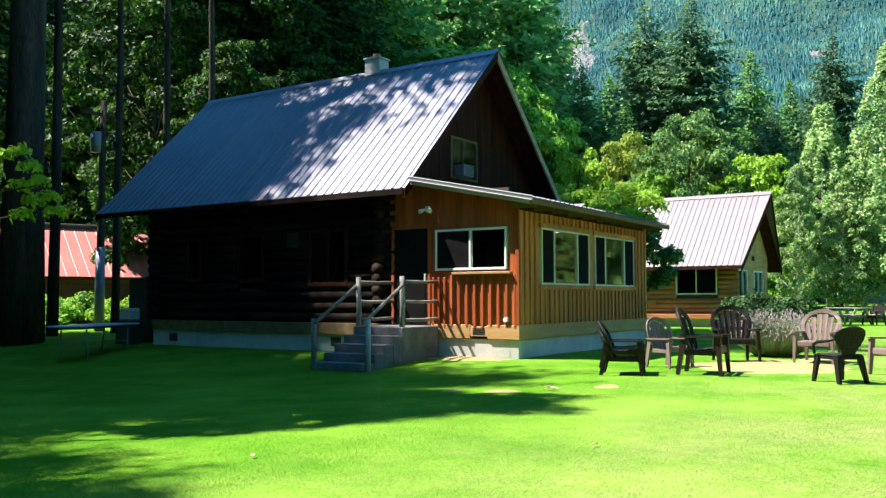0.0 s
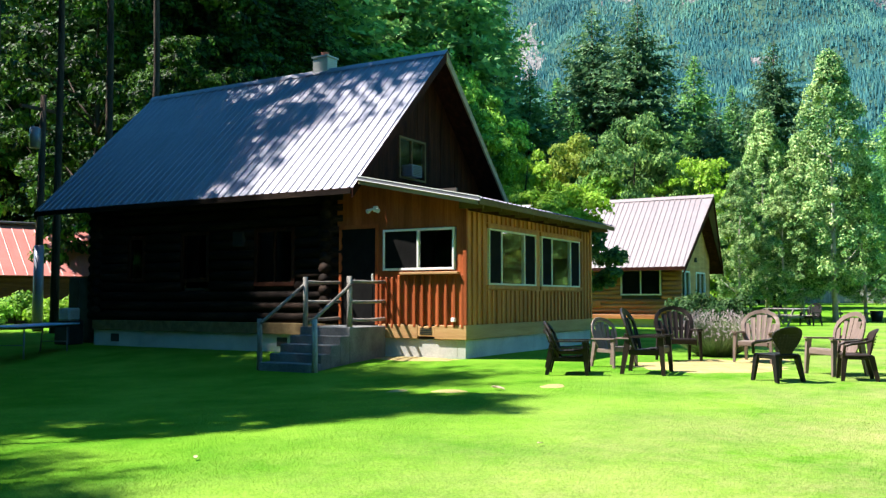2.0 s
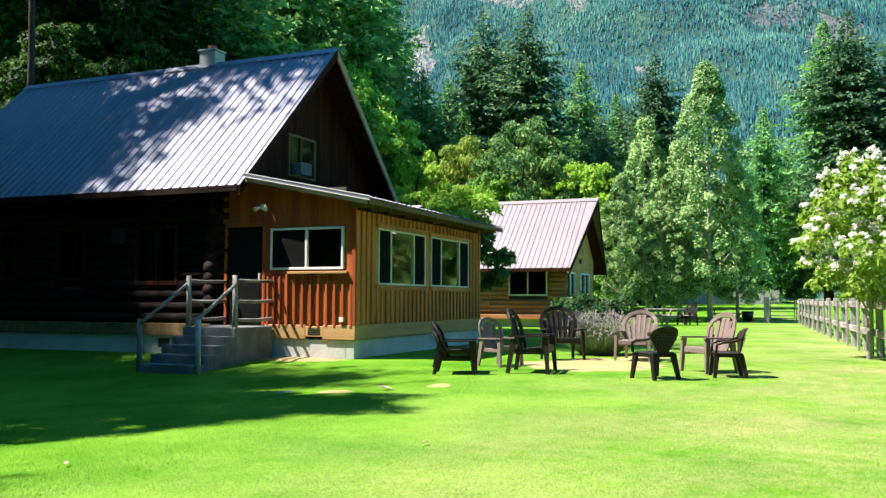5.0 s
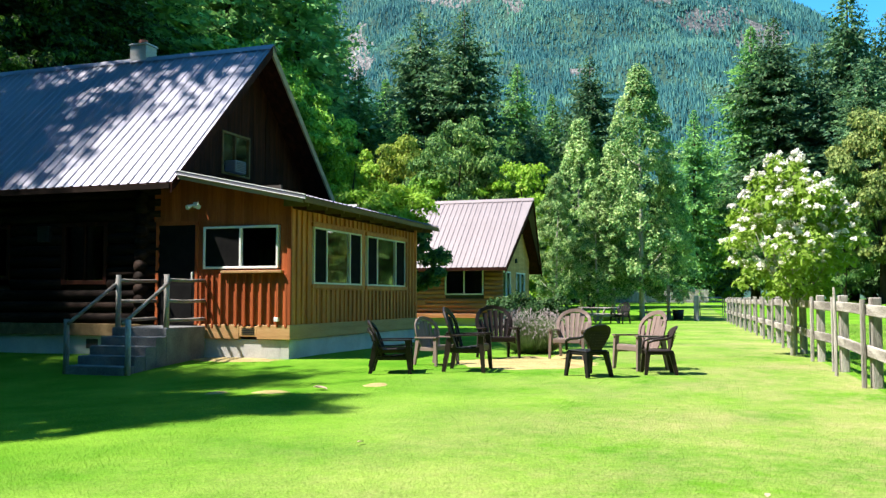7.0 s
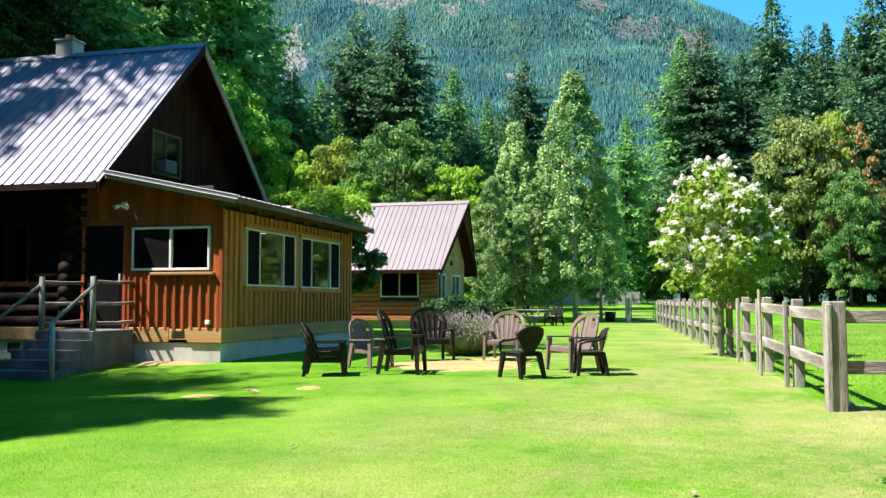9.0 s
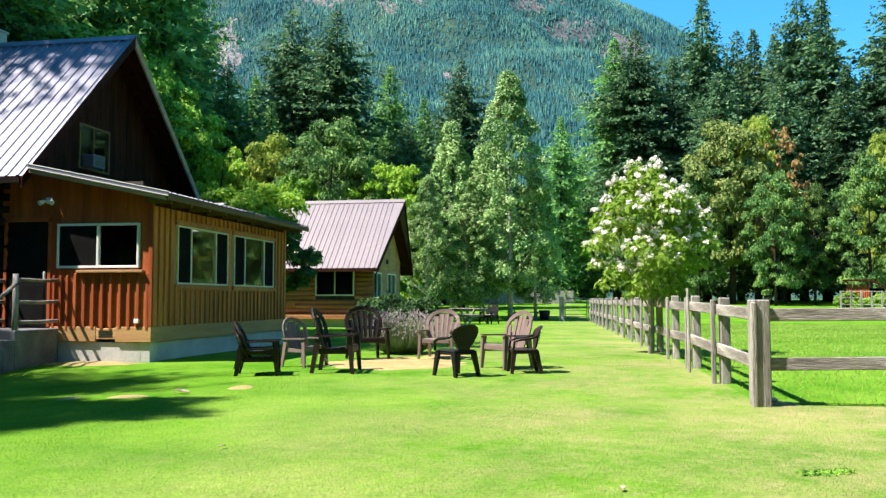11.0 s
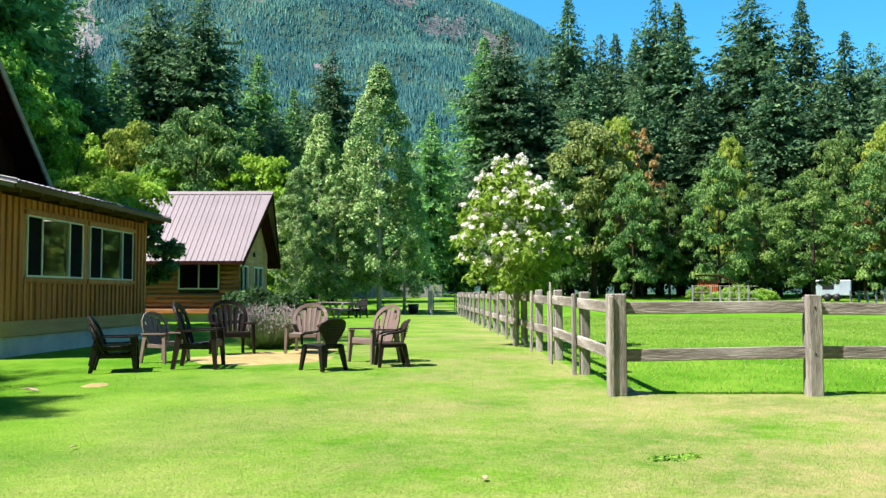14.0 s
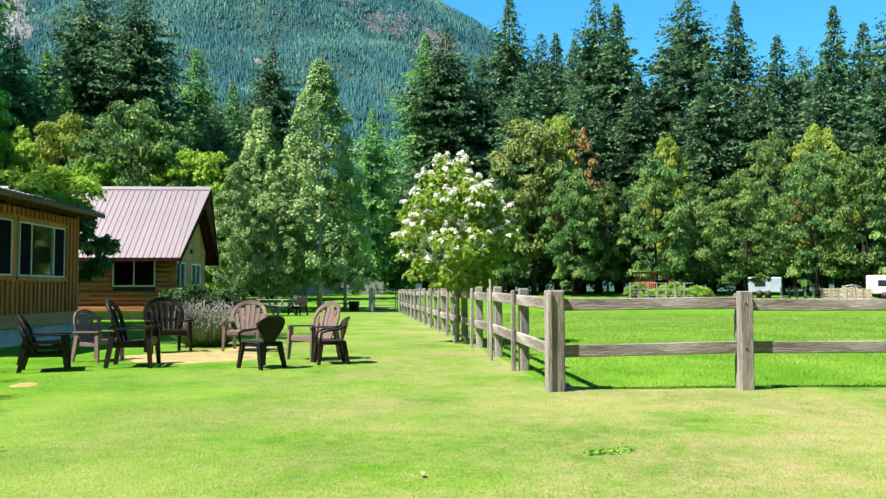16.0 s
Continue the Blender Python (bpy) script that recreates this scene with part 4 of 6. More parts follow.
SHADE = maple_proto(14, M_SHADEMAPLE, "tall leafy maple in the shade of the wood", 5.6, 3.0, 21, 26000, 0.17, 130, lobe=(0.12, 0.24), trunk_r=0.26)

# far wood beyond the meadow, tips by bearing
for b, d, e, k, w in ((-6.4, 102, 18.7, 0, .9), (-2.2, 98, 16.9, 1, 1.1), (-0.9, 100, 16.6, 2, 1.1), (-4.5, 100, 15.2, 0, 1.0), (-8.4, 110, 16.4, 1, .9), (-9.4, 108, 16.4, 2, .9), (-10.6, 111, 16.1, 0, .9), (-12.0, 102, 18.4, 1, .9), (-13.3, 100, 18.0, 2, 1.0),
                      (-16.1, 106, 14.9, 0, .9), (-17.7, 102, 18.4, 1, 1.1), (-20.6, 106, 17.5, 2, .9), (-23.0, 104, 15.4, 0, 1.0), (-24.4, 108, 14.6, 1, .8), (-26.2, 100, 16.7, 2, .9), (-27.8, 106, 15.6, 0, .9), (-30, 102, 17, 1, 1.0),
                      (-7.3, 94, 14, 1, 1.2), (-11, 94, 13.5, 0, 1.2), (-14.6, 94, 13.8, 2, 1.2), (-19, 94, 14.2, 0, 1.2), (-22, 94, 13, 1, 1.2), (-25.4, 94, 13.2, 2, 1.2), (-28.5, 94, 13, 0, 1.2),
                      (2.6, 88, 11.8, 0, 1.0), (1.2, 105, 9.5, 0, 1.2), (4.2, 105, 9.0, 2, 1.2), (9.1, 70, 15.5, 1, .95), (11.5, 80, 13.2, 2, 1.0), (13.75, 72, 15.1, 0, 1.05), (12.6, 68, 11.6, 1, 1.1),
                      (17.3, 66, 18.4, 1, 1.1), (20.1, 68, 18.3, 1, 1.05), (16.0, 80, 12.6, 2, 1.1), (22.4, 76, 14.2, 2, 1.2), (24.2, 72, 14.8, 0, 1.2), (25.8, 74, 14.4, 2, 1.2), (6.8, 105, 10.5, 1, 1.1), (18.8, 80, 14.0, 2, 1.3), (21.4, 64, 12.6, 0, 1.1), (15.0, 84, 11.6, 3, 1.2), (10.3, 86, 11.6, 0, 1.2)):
    # firs to the right take the copies with shade in their colour
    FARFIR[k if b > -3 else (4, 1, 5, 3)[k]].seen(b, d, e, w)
# broadleaf fringe in front of it
for K, b, d, e, w in ((OLIVE, -7.9, 85, 11.6, 0.66), (RUST, -10.9, 86, 11.3, 0.42), (YMAPLE, -9.4, 87, 11.9, 0.40), (MAPLE[1], -5.9, 84, 8.4, 0.5), (MAPLE[1], -10.4, 80, 8.0, 0.50), (MAPLE[2], -12.6, 83, 7.2, 0.46), (MAPLE[1], -15.6, 81, 8.7, 0.52), (YMAPLE, -16.4, 88, 10.2, 0.34), (MAPLE[2], -18.2, 86, 7.0, 0.5), (MAPLE[2], -21.0, 72, 7.3, 0.78), (MAPLE[2], -22.4, 88, 10.0, 0.46), (YMAPLE, -25.3, 88, 10.4, 0.5), (MAPLE[1], -25.0, 82, 8.6, 0.56), (RUST, -23.8, 84, 6.0, 0.5), (MAPLE[2], -27.6, 80, 8.8, 0.58), (MAPLE[1], -30, 80, 9.0, 0.58),
                      (MAPLE[1], 0.6, 92, 6.4, 0.74), (LIME, 2.4, 90, 6.6, 0.67), (MAPLE[1], -2.0, 88, 5.6, 0.64), (MAPLE[2], -4.2, 86, 6.0, 0.64), (MAPLE[1], 4.6, 92, 6.0, 0.9), (MAPLE[1], 7.5, 90, 6.4, 0.9),
                      (MAPLE[1], 17.5, 55, 12.0, .62), (MAPLE[1], 16.2, 58, 10.2, .66), (YMAPLE, 21.3, 58, 11.1, .58), (LIME, 24.4, 57, 10.4, .6), (LIME, 13.5, 54, 9.6, .78), (LIME, 25.2, 52, 8.2, .62), (LIME, 23.0, 50, 7.2, .75), (MAPLE[0], 15.0, 58, 8.2, .9), (MAPLE[0], 19.6, 54, 8.6, .7), (LIME, 20.6, 50, 8.0, .6), (MAPLE[0], 26.6, 60, 9.6, .7), (LIME, 24.0, 54, 6.2, .8)):
    K.seen(b, d, e, w)
for b, d, e, w in ((5.9, 49, 15.3, 0.92), (9.7, 50, 12.0, 0.9), (11.3, 47, 8.4, 1.0), (4.3, 50, 8.6, 1.0), (7.7, 53, 10.4, 0.95), (8.7, 48, 7.2, 1.1)):
    ASPEN.seen(b, d, e, w)
# the dark wood behind and left of the cabin
for b, d, h, k, w in ((28.2, 66, 31, 0, 1.1), (30.2, 72, 33, 1, 1.1), (32.6, 64, 32, 0, 1.1), (33.9, 70, 29, 1, 0.9), (38.0, 58, 32, 0, 1.2), (41.5, 54, 33, 1, 1.1), (44.5, 52, 31, 0, 1.2), (47.5, 50, 33, 1, 1.2), (50, 54, 33, 0, 1.2), (53, 74, 33, 1, 1.2), (56.5, 76, 33, 0, 1.2), (61, 78, 34, 1, 1.2), (26.6, 78, 30, 0, 1.1), (65, 74, 30, 0, 1.2),
                      (46.5, 66, 32, 1, 1.3), (40, 66, 32, 0, 1.3), (35, 74, 31, 1, 1.3), (51.5, 70, 32, 0, 1.3), (58, 70, 32, 1, 1.3), (31.5, 82, 33, 0, 1.3)):
    x, y = by_eye(b, d)
    # sun-toned needles near the gable, shade-toned ones further left
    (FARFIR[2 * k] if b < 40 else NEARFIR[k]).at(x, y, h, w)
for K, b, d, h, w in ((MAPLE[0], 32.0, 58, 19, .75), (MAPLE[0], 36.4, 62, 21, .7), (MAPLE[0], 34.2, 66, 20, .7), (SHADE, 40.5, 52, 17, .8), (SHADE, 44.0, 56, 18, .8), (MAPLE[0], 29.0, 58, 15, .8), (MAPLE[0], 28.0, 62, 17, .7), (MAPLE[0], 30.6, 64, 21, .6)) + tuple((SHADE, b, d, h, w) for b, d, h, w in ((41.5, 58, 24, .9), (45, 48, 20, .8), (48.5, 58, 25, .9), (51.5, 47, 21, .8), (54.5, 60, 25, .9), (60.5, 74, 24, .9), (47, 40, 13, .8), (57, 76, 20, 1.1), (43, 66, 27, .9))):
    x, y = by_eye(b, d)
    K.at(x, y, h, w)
# the wood that closes the lawn behind the walk, seen in the panes
for i, (b, d, h) in enumerate(((124, 28, 22), (155, 28, 21), (186, 29, 21), (217, 30, 21))):
    x, y = by_eye(b, d)
    MAPLE[i % 2].at(x, y, h, 1.3, 1.3 * i)
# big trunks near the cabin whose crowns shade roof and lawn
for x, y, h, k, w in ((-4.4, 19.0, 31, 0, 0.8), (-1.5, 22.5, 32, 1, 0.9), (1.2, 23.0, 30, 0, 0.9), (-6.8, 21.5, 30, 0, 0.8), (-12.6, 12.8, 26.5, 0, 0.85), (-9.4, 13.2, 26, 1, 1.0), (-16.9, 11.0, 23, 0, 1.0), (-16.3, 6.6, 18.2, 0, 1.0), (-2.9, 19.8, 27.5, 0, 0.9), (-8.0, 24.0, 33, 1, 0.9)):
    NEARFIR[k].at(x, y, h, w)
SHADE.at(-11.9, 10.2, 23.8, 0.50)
BARE = Kind(tree("fir_tree", "tall fir with a long bare trunk behind the cabin", trunk_bm(30, 0.155, 0.25, 10, 60), conifer_mesh(30, 61, 0.12, 0.60, 300, 0.42), M_BARK, M_SHADEFIR, "firs behind the cabin"), 30)
for b, d, h, w in ((57.2, 31, 30, 1), (53.7, 33, 31, .8), (50.9, 34, 31, .9), (48.2, 36, 31, .9)):
    x, y = by_eye(b, d)
    BARE.at(x, y, h, w)
BIG = Kind(tree("fir_tree", "massive old fir with a thick bare trunk by the cabin", trunk_bm(34, 0.52, 0.1, 14, 63), conifer_mesh(34, 64, 0.10, 0.74, 240, 0.42), M_BARK, M_SHADEFIR, "firs behind the cabin"), 34)
BIG.at(*by_eye(58.9, 27.5), 34, 1.0)
for x, y, h, w in ((-7.6, 16.6, 25, .9), (-10.0, 18.0, 30, 1.0), (-13.0, 17.0, 29, 1.0)):
    NEARFIR[0].at(x, y, h, w)
# the wood goes on round the rest of the clearing
RINGMAPLE = maple_proto(9, M_MAPLE, "broad green maple at the wood's edge", 4.4, 1.2, 10, 4500, 0.26, 40)
for i in range(41):
    b = 72 + i * 6.0
    x, y = by_eye(b, 30 + 9 * rng.random())
    (FARFIR[i % 3] if i % 2 else RINGMAPLE).at(x, y, 22 + 6 * rng.random() if i % 2 else 13 + 4 * rng.random(), 1.0)


for x, y in ((-14.5, 23.0), (-18.0, 26.0), (-22.0, 29.0), (-26.0, 24.0)):
    RINGMAPLE.at(x, y, 19, 1.2)
# unseen firs, added behind the walk to block sky light
for i in range(20):
    b = 106 + i * 8.0
    x, y = by_eye(b, 19 + 6 * rng.random())
    FARFIR[i % 3].at(x, y, 23 + 5 * rng.random(), 1.2)
# dark undergrowth added along the wood's foot, standing for shade between trunks
lob = []
for i in range(260):
    x, y = by_eye(-34 + i * 0.27, 88 + 8 * rng.random())
    lob.append((x, y, gz(x, y) + 0.6 + 2.4 * rng.random(), 1.5, 1.2))
for i in range(60):
    x, y = by_eye(36 + i * 0.5, 84 + 8 * rng.random())
    lob.append((x, y, gz(x, y) + 0.6 + 2.4 * rng.random(), 1.5, 1.2))
tagged(part("undergrowth", leaf_cloud(lob, 26000, 0.26, 71), M_DARKLEAF), "dark bushes added for shade along the foot of the wood", "bushes", kind="stuff")


# ---- the mountain across the valley ----
CREST = ((-60, 6), (-14, 10), (-5.3, 16.1), (-0.3, 18.6), (5, 22), (10, 25), (15, 26), (20, 24), (24, 21.5), (26.9, 18.4), (30, 18.5), (36, 21), (70, 20), (110, 14))
ROCKS = ((24.4, 15.6, 1.3, 2.0), (18.5, 19.2, 2.6, 0.8), (9.6, 14.4, 0.8, 0.35), (1.6, 17.2, 2.3, 0.8), (-1.6, 15.8, 1.6, 0.9), (4.0, 18.8, 1.8, 0.5), (14.0, 18.6, 0.7, 0.5), (11.8, 19.4, 1.2, 0.4))


def crest(b):
    for (b0, e0), (b1, e1) in zip(CREST, CREST[1:]):
        if b0 <= b <= b1:
            return e0 + (e1 - e0) * (b - b0) / (b1 - b0)
    return 8


def hill(b, t):
    """A point of the slope: bearing, and 0 at the foot to 1 at the crest."""
    d = 520 + 1900 * t
    e = -0.4 + (crest(b) + 0.4) * (t ** 0.60)
    x, y = by_eye(b, d)
    z = d * math.tan(radians(e))
    k = min(1, t * 3) * (1 - 0.6 * max(0, t - 0.85) / 0.15)
    z += k * (105 * noise.noise((x / 420, y / 420, 3.1)) + 42 * noise.noise((x / 130, y / 130, 7.7)) + 9 * noise.noise((x / 45, y / 45, 1.7)))
    return Vector((x, y, z))


def rocky(p):
    dx, dy, dz = p.x - EYE.x, p.y - EYE.y, p.z
    b, e = math.degrees(math.atan2(dy, dx)), math.degrees(math.atan2(dz, math.hypot(dx, dy)))
    n = noise.noise((p.x / 60, p.y / 60, p.z / 60)) * 0.8 + noise.noise((p.x / 19, p.y / 19, p.z / 19)) * 0.7
    return any(((b - rb) / rw) ** 2 + ((e - re) / rh) ** 2 < 0.8 + n for rb, re, rw, rh in ROCKS)


def mountain():
    bm = bmesh.new()
    B = [-60 + 2 * i for i in range(23)] + [-15 + 0.3 * i for i in range(174)] + [37.5 + 3 * i for i in range(16)]
    Ts = [i / 110 for i in range(111)] + [1.06, 1.25]
    g = [[bm.verts.new(hill(b, t) if t <= 1 else hill(b, 1.0) + Vector((math.cos(radians(b)) * 400 * (t - 1) * 4, math.sin(radians(b)) * 400 * (t - 1) * 4, -500 * (t - 1)))) for t in Ts] for b in B]
    for i in range(len(B) - 1):
        for j in range(len(Ts) - 1):
            f = bm.faces.new((g[i][j], g[i + 1][j], g[i + 1][j + 1], g[i][j + 1]))
            if rocky(f.calc_center_median()):
                f.material_index = 1
    # bluish haze of distance is put into the ground colour
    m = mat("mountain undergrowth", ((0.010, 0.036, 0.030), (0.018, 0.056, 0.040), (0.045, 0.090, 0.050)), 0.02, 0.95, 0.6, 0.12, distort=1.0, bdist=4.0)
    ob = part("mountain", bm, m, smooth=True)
    ob.data.materials.append(mat("pale mountain rock", ((0.04, 0.046, 0.048), (0.115, 0.11, 0.108), (0.25, 0.23, 0.22)), 0.06, 0.95, 0.8, 0.15, distort=1.5, bdist=6.0))
    tagged(ob, "steep forested mountainside with pale rock outcrops", "mountain", kind="structure")
    V, F = [], []
    r = random.Random(9)
    for _ in range(210000):
        b, t = r.uniform(-14, 36), 0.08 + 0.92 * r.random() ** 0.85
        p = hill(b, t)
        if rocky(p) and r.random() < 0.72:
            continue
        d = 520 + 1900 * t
        if noise.noise((p.x / 90, p.y / 90, 5.0)) + r.uniform(-0.5, 0.9) < -0.15:
            continue
        h = r.choice((4, 5, 6, 8, 10)) * r.uniform(0.8, 1.2) * (0.8 + 0.5 * t) * (1 + 0.4 * noise.noise((p.x / 160, p.y / 160, 9.0)))
        R = h * r.uniform(0.17, 0.30)
        a0 = r.uniform(0, 6)
        i = len(V)
        V += [(p.x + R * math.cos(a0 + 1.5708 * k), p.y + R * math.sin(a0 + 1.5708 * k), p.z - 0.1 * h) for k in range(4)]
        V.append((p.x, p.y, p.z + h))
        F += [(i + k, i + (k + 1) % 4, i + 4) for k in range(4)]
    # the same blue haze is put into the tree colours
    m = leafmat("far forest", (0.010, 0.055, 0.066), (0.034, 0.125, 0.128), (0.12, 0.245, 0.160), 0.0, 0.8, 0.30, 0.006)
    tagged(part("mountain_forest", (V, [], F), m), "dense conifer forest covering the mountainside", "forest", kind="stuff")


mountain()
# ---- garden chairs ----
def resin(name, c):
    return mat(name, (tuple(v * 0.8 for v in c), c, tuple(v * 1.2 for v in c)), 5.0, 0.42, 0.08, 60, spec=0.2)


M_TAUPE = resin("sun-faded taupe resin", (0.165, 0.122, 0.107))
M_BROWN = resin("dark brown resin", (0.020, 0.0135, 0.012))
M_CHAR = resin("charcoal resin", (0.010, 0.009, 0.009))


def leg(parent, m, x, y, z, dx, dy, w=0.05):
    bm = bmesh.new()
    a = [(x - w, y - w * 0.7), (x + w, y - w * 0.7), (x + w, y + w * 0.7), (x - w, y + w * 0.7)]
    lo = [bm.verts.new((px + dx + (x - px) * 0.35, py + dy + (y - py) * 0.35, 0)) for px, py in a]
    hi = [bm.verts.new((px, py, z)) for px, py in a]
    bm.faces.new(lo)
    bm.faces.new(hi)
    for i in range(4):
        bm.faces.new((lo[i], lo[(i + 1) % 4], hi[(i + 1) % 4], hi[i]))
    part("leg", bm, m, parent)


def adirondack(x, y, rz, m, label):
    """Moulded chair with a tall slatted fan back; it faces +x."""
    c = thing("garden_chair", label, "chair", (x, y, gz(x, y)), rz, "chairs on the lawn")
    lean = 0.30
    X = lambda z: -0.20 - (z - 0.34) * lean
    for i in range(6):
        u = (i - 2.5) / 2.5
        top = 0.955 - 0.17 * u * u
        w0, w1 = 0.034, 0.047
        y0, y1 = u * 0.19, u * 0.27
        bow = 0.05 * u * u
        bm = bmesh.new()
        pts = []
        for z, yy, ww in ((0.30, y0, w0), (0.60, (y0 * 0.45 + y1 * 0.55), (w0 + w1) / 2), (top - 0.05, y1, w1)):
            pts.append((X(z) + bow, yy, z, ww))
        ring = [[bm.verts.new((px + t, py + s * pw, pz)) for s, t in ((-1, 0.02), (0, 0.012), (1, 0.02), (1, 0.0), (-1, 0.0))] for px, py, pz, pw in pts]
        for a, b in zip(ring, ring[1:]):
            for k in range(5):
                bm.faces.new((a[k], a[(k + 1) % 5], b[(k + 1) % 5], b[k]))
        part("slat", bm, m, c)
    # arched rim over the slats, with stiles down both sides
    arc = [(-0.325, 0.62), (-0.33, 0.72), (-0.30, 0.82), (-0.22, 0.90), (-0.11, 0.945), (0, 0.96), (0.11, 0.945), (0.22, 0.90), (0.30, 0.82), (0.33, 0.72), (0.325, 0.62)]
    bm = bmesh.new()
    path = [(X(0.32) + 0.06, -0.22, 0.32), (X(0.45) + 0.06, -0.275, 0.46)] + [(X(z) + 0.05 * (yy / 0.3) ** 2, yy, z) for yy, z in arc] + [(X(0.45) + 0.06, 0.275, 0.46), (X(0.32) + 0.06, 0.22, 0.32)]
    prev = None
    for i, p in enumerate(path):
        q = Vector(path[min(i + 1, len(path) - 1)]) - Vector(path[max(i - 1, 0)])
        n = Vector((1, 0, 0))
        s = q.cross(n).normalized() * 0.032
        P = Vector(p)
        r = [bm.verts.new(P + s + n * 0.026), bm.verts.new(P - s * 1.2 + n * 0.022), bm.verts.new(P - s * 1.2 - n * 0.004), bm.verts.new(P + s - n * 0.012)]
        if prev:
            for k in range(4):
                bm.faces.new((prev[k], prev[(k + 1) % 4], r[(k + 1) % 4], r[k]))
        prev = r
    part("back_rim", bm, m, c, smooth=False)
    part("back_crosspiece", bx(X(0.58) - 0.012, X(0.58) + 0.012, -0.29, 0.29, 0.55, 0.61, 0.006), m, c)
    # seat of five slats, dished
    for i in range(5):
        x0 = -0.21 + i * 0.102
        z0 = 0.335 + 0.012 * i + (0.015 if i == 4 else 0)
        part("seat_slat", bx(x0, x0 + 0.094, -0.26 - 0.004 * i, 0.26 + 0.004 * i, z0, z0 + 0.024, 0.008), m, c)
    part("apron", bx(0.275, 0.30, -0.28, 0.28, 0.32, 0.405, 0.008), m, c)
    for s in (-1, 1):
        part("seat_rail", bx(-0.22, 0.28, s * 0.27 - 0.015, s * 0.27 + 0.015, 0.29, 0.37, 0.006), m, c)
        bm = bmesh.new()
        ol = [(-0.30, 0.30), (-0.10, 0.285), (0.26, 0.27), (0.33, 0.285), (0.345, 0.325), (0.33, 0.37), (0.24, 0.385), (-0.05, 0.37), (-0.30, 0.335)]
        extrude_poly(bm, [(a, s * b, 0.555 + 0.02 * a) for a, b in ol], (0, 0, 0.028))
        part("armrest", bm, m, c)
        leg(c, m, 0.27, s * 0.325, 0.555, 0.04, s * 0.02, 0.042)
        leg(c, m, -0.23, s * 0.285, 0.52, -0.09, s * 0.02, 0.045)
    return c


def low_chair(x, y, rz, m, label):
    """Stacking chair with a round shell back; it faces +x."""
    c = thing("garden_chair", label, "chair", (x, y, gz(x, y)), rz, "chairs on the lawn")
    X = lambda z: -0.20 - (z - 0.40) * 0.32
    bm = bmesh.new()
    ol = [(0.10, 0.40), (0.125, 0.47), (0.20, 0.56), (0.262, 0.64), (0.285, 0.71), (0.255, 0.775), (0.19, 0.815), (0.10, 0.84)]
    pts = [(y_, z) for y_, z in ol] + [(0, 0.85)] + [(-y_, z) for y_, z in reversed(ol)]
    extrude_poly(bm, [(X(z) + 0.9 * y_ * y_, y_, z) for y_, z in pts], (0.022, 0, 0.006))
    b = part("backrest", bm, m, c)
    hole = None
    for r in range(6):
        for k in range(7):
            yy, zz = (k - 3) * 0.058, 0.50 + r * 0.045
            if (yy / 0.22) ** 2 + ((zz - 0.62) / 0.15) ** 2 < 1:
                p = bx(-0.004, 0.004, -0.012, 0.012, -0.010, 0.010)
                if hole is None:
                    hole = part("perforation", p, M_DARKHOLE, b)
                    hole.matrix_basis = Matrix.Translation((X(zz) + 0.9 * yy * yy - 0.001, yy, zz))
                else:
                    p.free()
                    share(hole, Matrix.Translation((X(zz) + 0.9 * yy * yy - 0.001, yy, zz)))
    part("seat", bx(-0.22, 0.25, -0.235, 0.235, 0.395, 0.43, 0.016), m, c)
    part("apron", bx(-0.18, 0.235, -0.225, 0.225, 0.35, 0.395, 0.01), m, c)
    for s in (-1, 1):
        bm = bmesh.new()
        tube(bm, [(X(0.66) + 0.05, s * 0.235, 0.68), (-0.08, s * 0.275, 0.63), (0.12, s * 0.29, 0.61), (0.22, s * 0.285, 0.57), (0.24, s * 0.26, 0.42)], [0.022, 0.026, 0.028, 0.026, 0.024], 6)
        part("armrest", bm, m, c, smooth=True)
        leg(c, m, 0.215, s * 0.215, 0.41, 0.05, s * 0.045, 0.044)
        leg(c, m, -0.18, s * 0.205, 0.41, -0.09, s * 0.045, 0.048)
    return c


# perforations are solid tiles; the shade of a hole is their colour
M_DARKHOLE = resin("shadowed gap", (0.03, 0.028, 0.026))
def scaled(o, s):
    o.scale = (s, s, s)


for lift, m, label in ((0.0, M_CHAR, "charcoal resin garden chair at the bottom of a stack"), (0.115, M_BROWN, "dark brown resin garden chair stacked on another chair")):
    o = adirondack(-1.78, -2.85, -72, m, label)
    o.scale = (1.02, 0.92, 0.74)
    o.location.z += lift
scaled(adirondack(-0.35, -3.12, -112, M_TAUPE, "sun-faded taupe resin garden chair by the cabin shade"), 0.86)
scaled(adirondack(-1.28, -4.00, -84, M_BROWN, "dark brown resin garden chair with tall fan back"), 1.05)
scaled(adirondack(1.50, -3.75, -150, M_BROWN, "dark brown resin garden chair beside the lavender"), 1.04)
scaled(adirondack(1.95, -5.12, 174, M_TAUPE, "sun-faded taupe resin garden chair beside the lavender"), 0.98)
scaled(adirondack(-0.25, -6.70, 132, M_TAUPE, "sun-faded taupe resin garden chair at the lawn's open side"), 0.98)
scaled(low_chair(-1.62, -6.05, 50, M_CHAR, "charcoal stacking chair with a round perforated back"), 0.94)
scaled(low_chair(-0.98, -7.05, 104, M_BROWN, "small brown stacking chair with round back"), 0.88)


